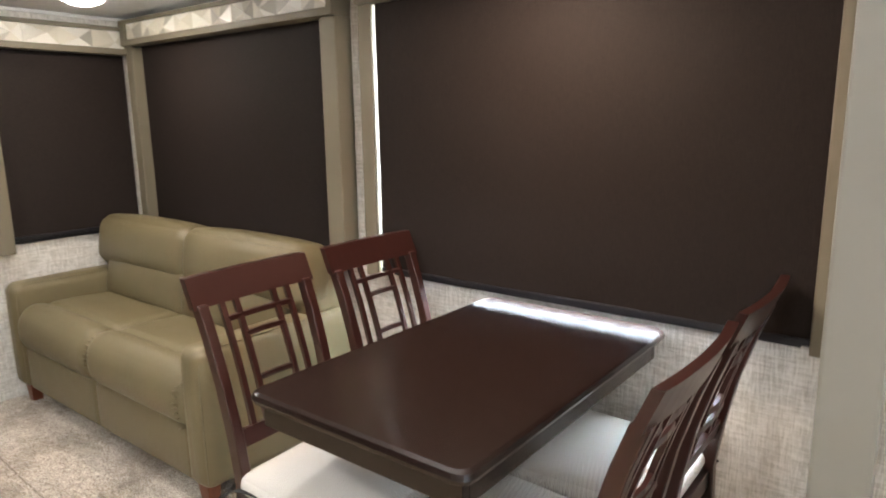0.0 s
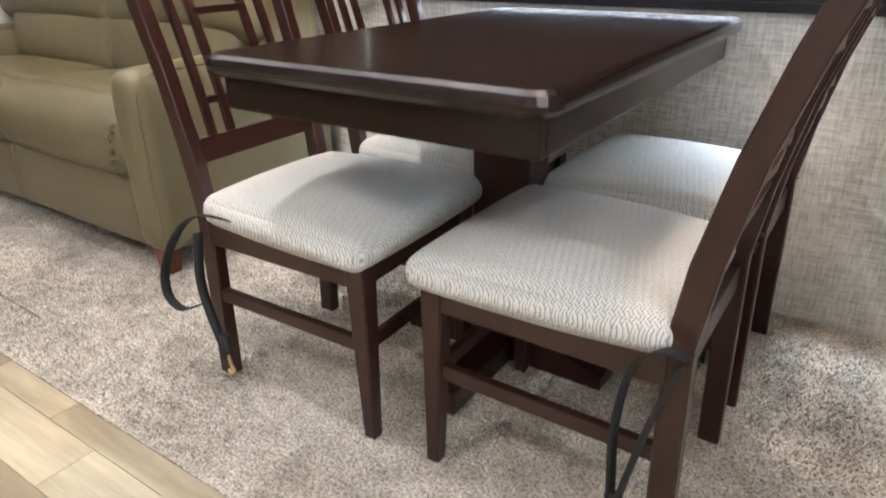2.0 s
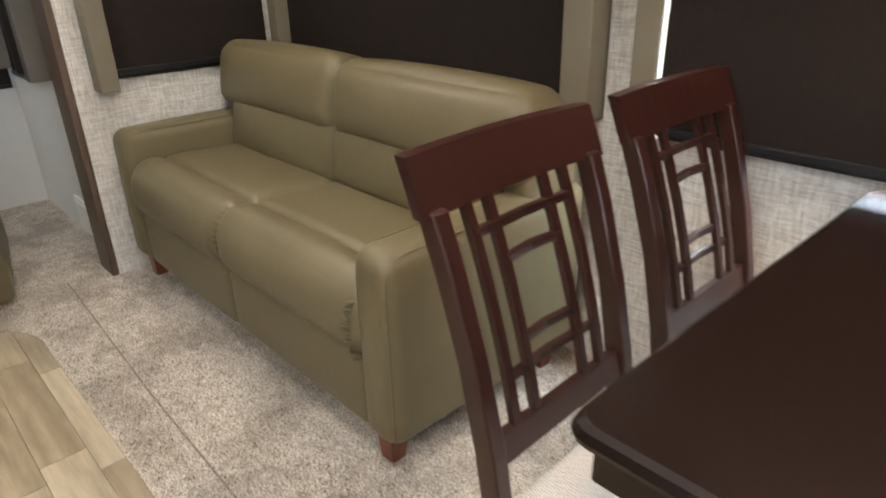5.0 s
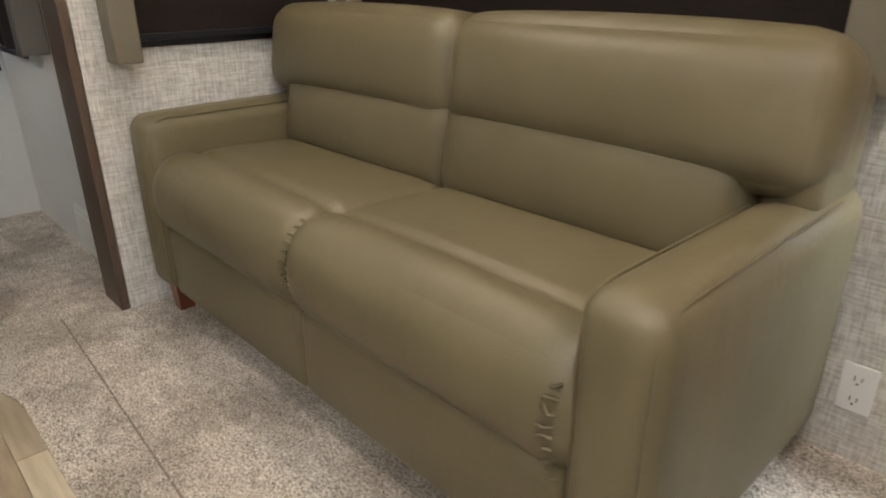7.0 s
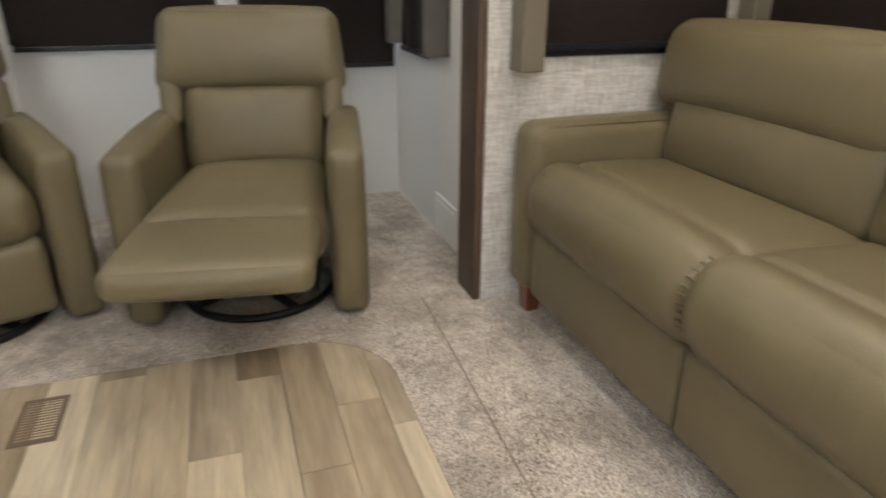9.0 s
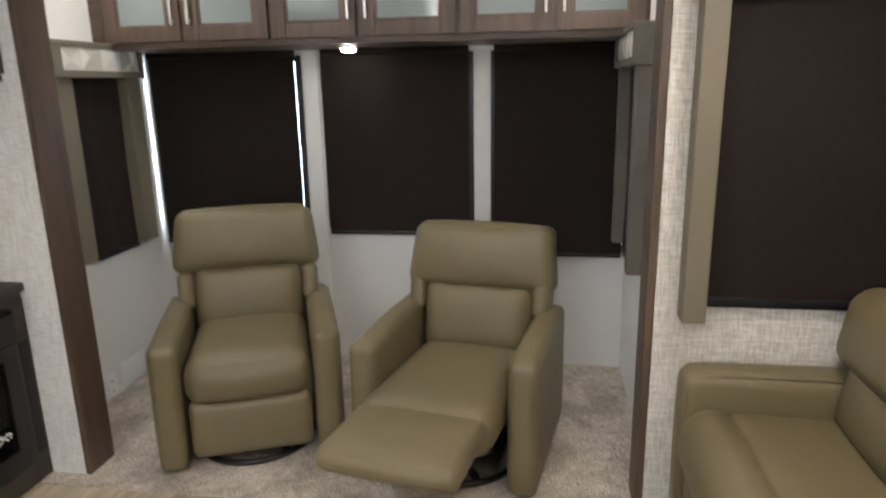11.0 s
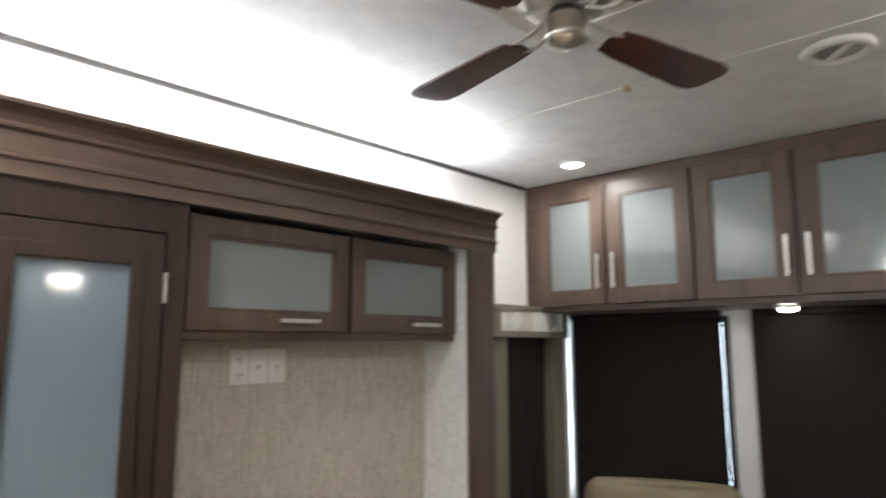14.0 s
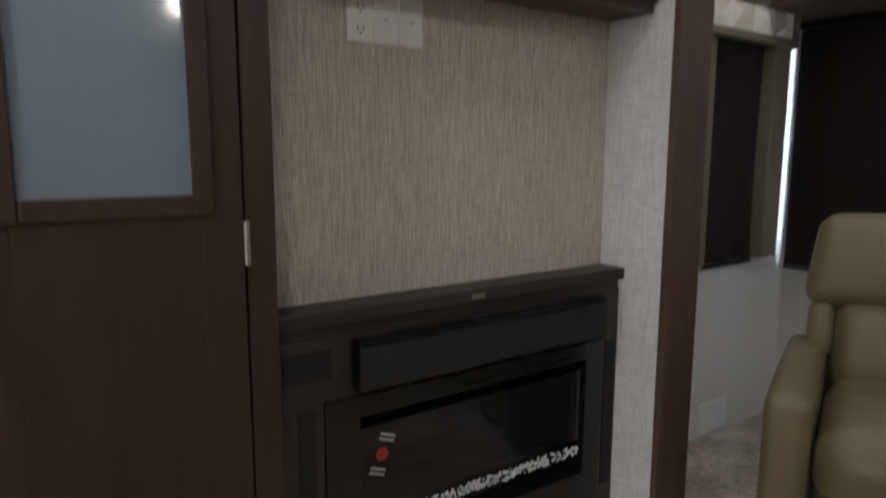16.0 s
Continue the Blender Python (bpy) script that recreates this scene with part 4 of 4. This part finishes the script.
    # piped seams along the arms
    for a in (x0, x1 - aw):
        bm = bmesh.new()
        for x in (a + 0.013, a + aw - 0.013):
            sweep(bm, glide([(x, y1 - 0.12, 0.626), (x, y0 + 0.16, 0.626), (x, y0 + 0.05, 0.622), (x, y0 + 0.012, 0.590), (x, y0 + 0.003, 0.53), (x, y0 + 0.003, 0.32), (x, y0 + 0.003, 0.12)]), 0.0035, 0.0035, (1, 0, 0))
        mesh("piping", bm, LEATHER, s, True)
    for x in (x0 + 0.07, x1 - 0.085):
        for y in (y0 + 0.05, y1 - 0.08):
            bm = bmesh.new()
            bar(bm, (x, y, 0.0), (x, y, 0.105), 0.045, 0.045, (0, 1, 0), 0.062, 0.062)
            mesh("foot", bm, FOOT_WOOD, s)
    return s


sofa()


# ---- recliners ----
def recliner(m, opened):
    s = root("recliner", m, "taupe leather swivel recliner with its footrest raised" if opened else "taupe leather swivel recliner with its footrest folded in", "recliner", "pair of leather recliners")
    for k in (-1, 1):
        bm = bmesh.new()
        pillow(bm, (0.68, 0.115, 0.545), 0.034, (-0.34, k * 0.322, 0.305), puff=(0.006, 0.005, 0.006), warp=lambda q: q - Vector((0, 0, 0.05 * max(0, q.x))))
        mesh("armrest", bm, LEATHER, s, True)
    bm = bmesh.new()
    if opened:
        pillow(bm, (0.80, 0.515, 0.17), 0.07, (-0.18, 0, 0.342), pose(0, 0, 0, 0, -3), puff=(0.01, 0, 0.03))
    else:
        pillow(bm, (0.58, 0.515, 0.21), 0.08, (-0.28, 0, 0.385), puff=(0.03, 0, 0.03))
    mesh("seat_cushion", bm, LEATHER, s, True)
    bm = bmesh.new()
    if opened:
        pillow(bm, (0.36, 0.485, 0.085), 0.035, (0.36, 0, 0.385), pose(0, 0, 0, 0, -1), puff=(0.015, 0, 0.02))
    else:
        pillow(bm, (0.09, 0.49, 0.25), 0.035, (-0.035, 0, 0.19), puff=(0.015, 0, 0))
    mesh("footrest", bm, LEATHER, s, True)
    bm = bmesh.new()
    pillow(bm, (0.17, 0.50, 0.33), 0.065, (0, 0, 0), pose(-0.60, 0, 0.515 if opened else 0.565, 0, -12), puff=(0.035, 0, 0.01))
    mesh("back_cushion", bm, LEATHER, s, True)
    bm = bmesh.new()
    pillow(bm, (0.19, 0.665, 0.30), 0.055, (0, 0, 0), pose(-0.675, 0, 0.775 if opened else 0.835, 0, -13), puff=(0.04, 0.004, 0.012), warp=lambda q: Vector((q.x, q.y * (0.985 - 0.05 * q.z / 0.15), q.z)))
    mesh("headrest", bm, LEATHER, s, True)
    bm = bmesh.new()
    pillow(bm, (0.13, 0.64, 0.60), 0.05, (0, 0, 0), pose(-0.70, 0, 0.62, 0, -12))
    for k in (-1, 1):
        pillow(bm, (0.16, 0.08, 0.18), 0.035, (0, 0, 0), pose(-0.62, k * 0.285, 0.615, 0, -12))
    mesh("back_shell", bm, LEATHER, s, True)
    bm = bmesh.new()
    n, r, t = 36, 0.25, 0.014
    vs = [[bm.verts.new(((r + t * math.cos(b * math.tau / 8)) * math.cos(a * math.tau / n) - 0.26, (r + t * math.cos(b * math.tau / 8)) * math.sin(a * math.tau / n), 0.016 + t * math.sin(b * math.tau / 8))) for b in range(8)] for a in range(n)]
    for a in range(n):
        for b in range(8):
            bm.faces.new((vs[a][b], vs[(a + 1) % n][b], vs[(a + 1) % n][(b + 1) % 8], vs[a][(b + 1) % 8]))
    for a in range(2):
        bar(bm, (-0.26 + 0.25 * math.cos(a * math.pi / 2 + .6), 0.25 * math.sin(a * math.pi / 2 + .6), 0.02), (-0.26 - 0.25 * math.cos(a * math.pi / 2 + .6), -0.25 * math.sin(a * math.pi / 2 + .6), 0.02), 0.03, 0.012)
    lathe(bm, [(0.05, 0.02), (0.05, 0.09)], (-0.26, 0, 0), 16)
    box(bm, -0.52, -0.03, -0.22, 0.22, 0.09, 0.13)
    if opened:
        for k in (-1, 1):
            bar(bm, (-0.1, k * 0.19, 0.14), (0.30, k * 0.19, 0.35), 0.006, 0.024)
            bar(bm, (-0.02, k * 0.195, 0.32), (0.36, k * 0.195, 0.345), 0.006, 0.024)
    mesh("swivel_base", bm, BLACKPLASTIC, s, True)
    return s


recliner(pose(-3.76, -0.59, 0.0, 0, 0, 22), False)
recliner(pose(-3.70, 0.20, 0.0, 0, 0, -10), True)

# ---- dinette ----
def table():
    s = root("dining_table", pose(0, 0, 0), "espresso wood pedestal dining table end-on to the wall", "table")
    x0, x1, y0, y1, zt = -1.168, -0.495, 0.760, 1.838, 0.771
    bm = bmesh.new()
    c = 0.035

    def ring(inset, z):
        a0, a1, b0, b1, q = x0 + inset, x1 - inset, y0 + inset, y1 - inset, c
        pts = []
        for cx, cy, st in ((a1 - q, b1 - q, 0), (a0 + q, b1 - q, 90), (a0 + q, b0 + q, 180), (a1 - q, b0 + q, 270)):
            for k in range(5):
                an = radians(st + k * 22.5)
                pts.append((cx + q * math.cos(an), cy + q * math.sin(an), z))
        return [bm.verts.new(p) for p in pts]
    rows = [ring(i, z) for i, z in ((0.030, zt - 0.040), (0.012, zt - 0.036), (0.002, zt - 0.026), (0.0, zt - 0.018), (0.004, zt - 0.006), (0.012, zt))]
    for a, b in zip(rows, rows[1:]):
        for i in range(len(a)):
            j = (i + 1) % len(a)
            bm.faces.new((a[i], a[j], b[j], b[i]))
    bm.faces.new(rows[-1])
    bm.faces.new(list(reversed(rows[0])))
    mesh("top", bm, TABLE_WOOD, s)
    bm = bmesh.new()
    i = 0.030
    for a, b, p, q in ((x0 + i, x1 - i, y0 + i, y0 + i + 0.022), (x0 + i, x1 - i, y1 - i - 0.022, y1 - i), (x0 + i, x0 + i + 0.022, y0 + i + 0.022, y1 - i - 0.022), (x1 - i - 0.022, x1 - i, y0 + i + 0.022, y1 - i - 0.022)):
        box(bm, a, b, p, q, zt - 0.096, zt - 0.038, 0.003)
    mesh("apron", bm, TABLE_WOOD, s)
    bm = bmesh.new()
    cx, cy = -0.835, 1.295
    box(bm, cx - 0.07, cx + 0.07, cy - 0.05, cy + 0.05, 0.08, zt - 0.06, 0.006)
    box(bm, cx - 0.05, cx + 0.05, cy - 0.30, cy + 0.30, zt - 0.08, zt - 0.045, 0.004)
    mesh("pedestal", bm, CHERRY, s)
    bm = bmesh.new()
    profile(bm, [(cx - 0.27, 0.0), (cx + 0.27, 0.0), (cx + 0.27, 0.035), (cx + 0.09, 0.09), (cx - 0.09, 0.09), (cx - 0.27, 0.035)], 1, cy - 0.04, cy + 0.04)
    box(bm, cx - 0.04, cx + 0.04, cy - 0.30, cy + 0.30, 0.0, 0.06, 0.006)
    mesh("foot", bm, CHERRY, s)


table()


def chair_parts(s):
    """Faces +x; the seat's middle over the origin."""
    def back_x(z):
        u = max(0.0, (z - 0.42) / 0.58)
        return -0.215 - 0.055 * u - 0.10 * u * u
    for k in (-1, 1):
        bm = bmesh.new()
        rows = []
        for z in (0.0, 0.15, 0.30, 0.42, 0.55, 0.70, 0.83, 0.925):
            x = back_x(z) if z > 0.42 else -0.215 - 0.012 * (0.42 - z) / 0.42
            w = 0.019 if z > 0.6 else 0.021
            dd = 0.016
            y = k * (0.178 + 0.022 * max(0, z - 0.42))
            rows.append([bm.verts.new((x + a * w, y + b * dd, z)) for a, b in ((-1, -1), (1, -1), (1, 1), (-1, 1))])
        for a, b in zip(rows, rows[1:]):
            for i in range(4):
                bm.faces.new((a[i], a[(i + 1) % 4], b[(i + 1) % 4], b[i]))
        bm.faces.new(list(reversed(rows[0])))
        bm.faces.new(rows[-1])
        bmesh.ops.bevel(bm, geom=list(bm.edges), offset=0.003, segments=1, affect="EDGES")
        mesh("back_leg", bm, CHERRY, s)
        bm = bmesh.new()
        bar(bm, (0.212, k * 0.182, 0.0), (0.205, k * 0.180, 0.40), 0.028, 0.028, (0, 1, 0), 0.044, 0.044)
        bmesh.ops.bevel(bm, geom=list(bm.edges), offset=0.003, segments=1, affect="EDGES")
        mesh("front_leg", bm, CHERRY, s)
    bm = bmesh.new()
    for k in (-1, 1):
        box(bm, -0.205, 0.20, k * 0.185 - 0.011, k * 0.185 + 0.011, 0.350, 0.405, 0.003)
        box(bm, -0.21, 0.20, k * 0.181 - 0.009, k * 0.181 + 0.009, 0.205, 0.236, 0.003)
    box(bm, 0.195, 0.215, -0.17, 0.17, 0.350, 0.405, 0.003)
    box(bm, -0.225, -0.205, -0.17, 0.17, 0.350, 0.405, 0.003)
    box(bm, 0.197, 0.215, -0.17, 0.17, 0.206, 0.235, 0.003)
    mesh("seat_rail", bm, CHERRY, s)
    bm = bmesh.new()
    pillow(bm, (0.455, 0.445, 0.066), 0.032, (0.018, 0, 0.430), puff=(0.006, 0.006, 0.036), warp=lambda q: Vector((q.x, q.y * (1.0 + 0.06 * q.x / 0.22), q.z)))
    mesh("seat", bm, SEAT, s, True)
    # curved top rail
    bm = bmesh.new()
    n = 10
    rows = []
    for i in range(n + 1):
        y = -0.217 + 0.434 * i / n
        bow = -0.016 * (1 - (2 * i / n - 1) ** 2)
        rows.append([bm.verts.new((back_x(z) + bow + o, y, z)) for z, o in ((0.915, -0.011), (0.915, 0.012), (1.0, 0.012), (1.0, -0.011))])
    for a, b in zip(rows, rows[1:]):
        for i in range(4):
            bm.faces.new((a[i], a[(i + 1) % 4], b[(i + 1) % 4], b[i]))
    bm.faces.new(list(reversed(rows[0])))
    bm.faces.new(rows[-1])
    mesh("top_rail", bm, CHERRY, s)
    bm = bmesh.new()
    bar(bm, (back_x(0.545), -0.17, 0.545), (back_x(0.545), 0.17, 0.545), 0.05, 0.02, (1, 0, 0.25))
    mesh("lower_rail", bm, CHERRY, s)

    def slat(y):
        bm = bmesh.new()
        pts = []
        for i in range(6):
            z = 0.56 + (0.922 - 0.56) * i / 5
            bow = -0.014 * (1 - (y / 0.2) ** 2) * (i / 5)
            pts.append((back_x(z) + bow, y, z))
        sweep(bm, pts, 0.017, 0.013)
        mesh("slat", bm, CHERRY, s)
    for y in (-0.118, -0.068, 0.068, 0.118):
        slat(y)
    for z, a, b in ((0.868, -0.118, 0.118), (0.815, -0.068, 0.068), (0.685, -0.068, 0.068), (0.640, -0.118, 0.118)):
        bm = bmesh.new()
        x = back_x(z) - 0.007
        sweep(bm, [(x, a, z), (x - 0.006, 0, z), (x, b, z)], 0.015, 0.011, (0, 0, 1))
        mesh("cross_slat", bm, CHERRY, s)


def strap(s, side, hanging):
    """A loose black webbing strap at a back leg: a wide loop, or hanging bands."""
    y = side * 0.203
    o = side * 0.01
    if hanging:
        bands = [[(-0.235, y, 0.415), (-0.20, y + 2 * o, 0.428), (-0.163, y + 2 * o, 0.385), (-0.148, y + 2 * o, 0.28), (-0.152, y + 2 * o, 0.17), (-0.160, y + 2 * o, 0.09)],
                 [(-0.225, y + o, 0.40), (-0.205, y + 3 * o, 0.33), (-0.182, y + 3 * o, 0.22), (-0.163, y + 2 * o, 0.12)]]
        end = (-0.160, y + 2 * o, 0.09)
    else:
        bands = [[(0.02, y, 0.425), (-0.12, y + o, 0.435), (-0.22, y + 2 * o, 0.415), (-0.29, y + 3 * o, 0.34), (-0.338, y + 3 * o, 0.25), (-0.335, y + 3 * o, 0.195), (-0.295, y + 2.5 * o, 0.175), (-0.232, y + 1.5 * o, 0.205)],
                 [(-0.215, y + o, 0.38), (-0.222, y + 2 * o, 0.27), (-0.205, y + 2 * o, 0.18), (-0.17, y + 2 * o, 0.085)]]
        end = (-0.17, y + 2 * o, 0.085)
    for b in bands:
        bm = bmesh.new()
        sweep(bm, glide(b), 0.021, 0.003, (0.35, 1, 0))
        mesh("strap", bm, STRAP, s, True)
    bm = bmesh.new()
    ex, ey, ez = end
    box(bm, ex - 0.014, ex + 0.014, ey - 0.006, ey + 0.006, ez + 0.02, ez + 0.06, 0.003)
    mesh("buckle", bm, BLACKPLASTIC, s)
    bm = bmesh.new()
    sweep(bm, glide([(ex, ey, ez + 0.005), (ex + 0.005, ey, ez - 0.02), (ex + 0.012, ey, ez - 0.035), (ex + 0.002, ey, ez - 0.045), (ex - 0.006, ey, ez - 0.035)]), 0.008, 0.004)
    mesh("hook", bm, BRASS, s, True)


LABEL = "dark cherry wood dining chair with lattice back and pale zigzag seat"
first = root("dining_chair", pose(-1.12, 1.03, 0, 0, 0, 1.5), LABEL, "chair", "chairs round the table")
chair_parts(first)
strap(first, -1, False)
copy_thing(first, pose(-1.12, 1.534, 0, 0, 0, 0))
right = root("dining_chair", pose(-0.543, 1.052, 0, 0, 0, 180), LABEL, "chair", "chairs round the table")
chair_parts(right)
strap(right, 1, True)
strap(right, -1, True)
copy_thing(right, pose(-0.54, 1.552, 0, 0, 0, 180))

# ---- carpet pile and planks ----
def pile():
    rng = np.random.default_rng(3)
    spots = []
    for x0, x1, y0, y1, n in ((-3.54, 0.15, 0.585, 1.85, 62000), (-4.9, -3.55, -1.2, 1.0, 16000)):
        p = np.column_stack((rng.uniform(x0, x1, n), rng.uniform(y0, y1, n)))
        spots.append(p)
    p = np.vstack(spots)
    n = len(p)
    ang = rng.uniform(0, math.tau, n)
    w = rng.uniform(0.0022, 0.0042, n)
    h = rng.uniform(0.004, 0.009, n)
    lean = rng.normal(0, 0.004, (n, 2))
    d = np.column_stack((np.cos(ang), np.sin(ang))) * w[:, None]
    e = np.column_stack((-np.sin(ang), np.cos(ang))) * w[:, None] * 0.7
    v = np.zeros((n, 4, 3))
    v[:, 0, :2], v[:, 1, :2], v[:, 2, :2] = p - d - e, p + d - e, p + e
    v[:, :3, 2] = -0.001
    v[:, 3, :2] = p + lean
    v[:, 3, 2] = h
    base = np.arange(n)[:, None] * 4
    f = np.concatenate((base + [0, 1, 3], base + [1, 2, 3], base + [2, 0, 3]))
    me = bpy.data.meshes.new("carpet_pile")
    me.from_pydata(v.reshape(-1, 3).tolist(), [], f.tolist())
    me.materials.append(CARPET)
    return tagged(new("carpet_pile", me), "loose beige carpet tufts", "carpet", kind="stuff")


pile()


def planks():
    rnd = random.Random(11)
    meshes = {}

    def plank_mesh(ln, wd):
        key = (round(ln, 3), round(wd, 3))
        if key not in meshes:
            bm = bmesh.new()
            vs = bmesh.ops.create_cube(bm, size=1)["verts"]
            for v in vs:
                top = v.co.z > 0
                v.co = Vector((v.co.x * (ln - (0.0016 if top else 0.0006)), v.co.y * (wd - (0.0016 if top else 0.0006)), v.co.z * 0.01))
            bmesh.ops.recalc_face_normals(bm, faces=bm.faces)
            d = bpy.data.meshes.new("plank")
            bm.to_mesh(d)
            bm.free()
            d.materials.append(PLANK)
            meshes[key] = d
        return meshes[key]
    wd = 0.1215
    y, row = 0.626, 0
    while y > LEFT:
        x = -3.80 - (0.20, 0.62, 0.38, 0.05, 0.5)[row % 5]
        while x < 1.95:
            ln = min(rnd.choice((0.61, 0.61, 0.46, 0.31)), 2.0 - x)
            o = new("plank", plank_mesh(ln, wd))
            o.parent = floor
            o.location = (x + ln / 2, y - wd / 2, -0.011 + 0.005 - 0.003)
            x += ln
        y -= wd
        row += 1


planks()
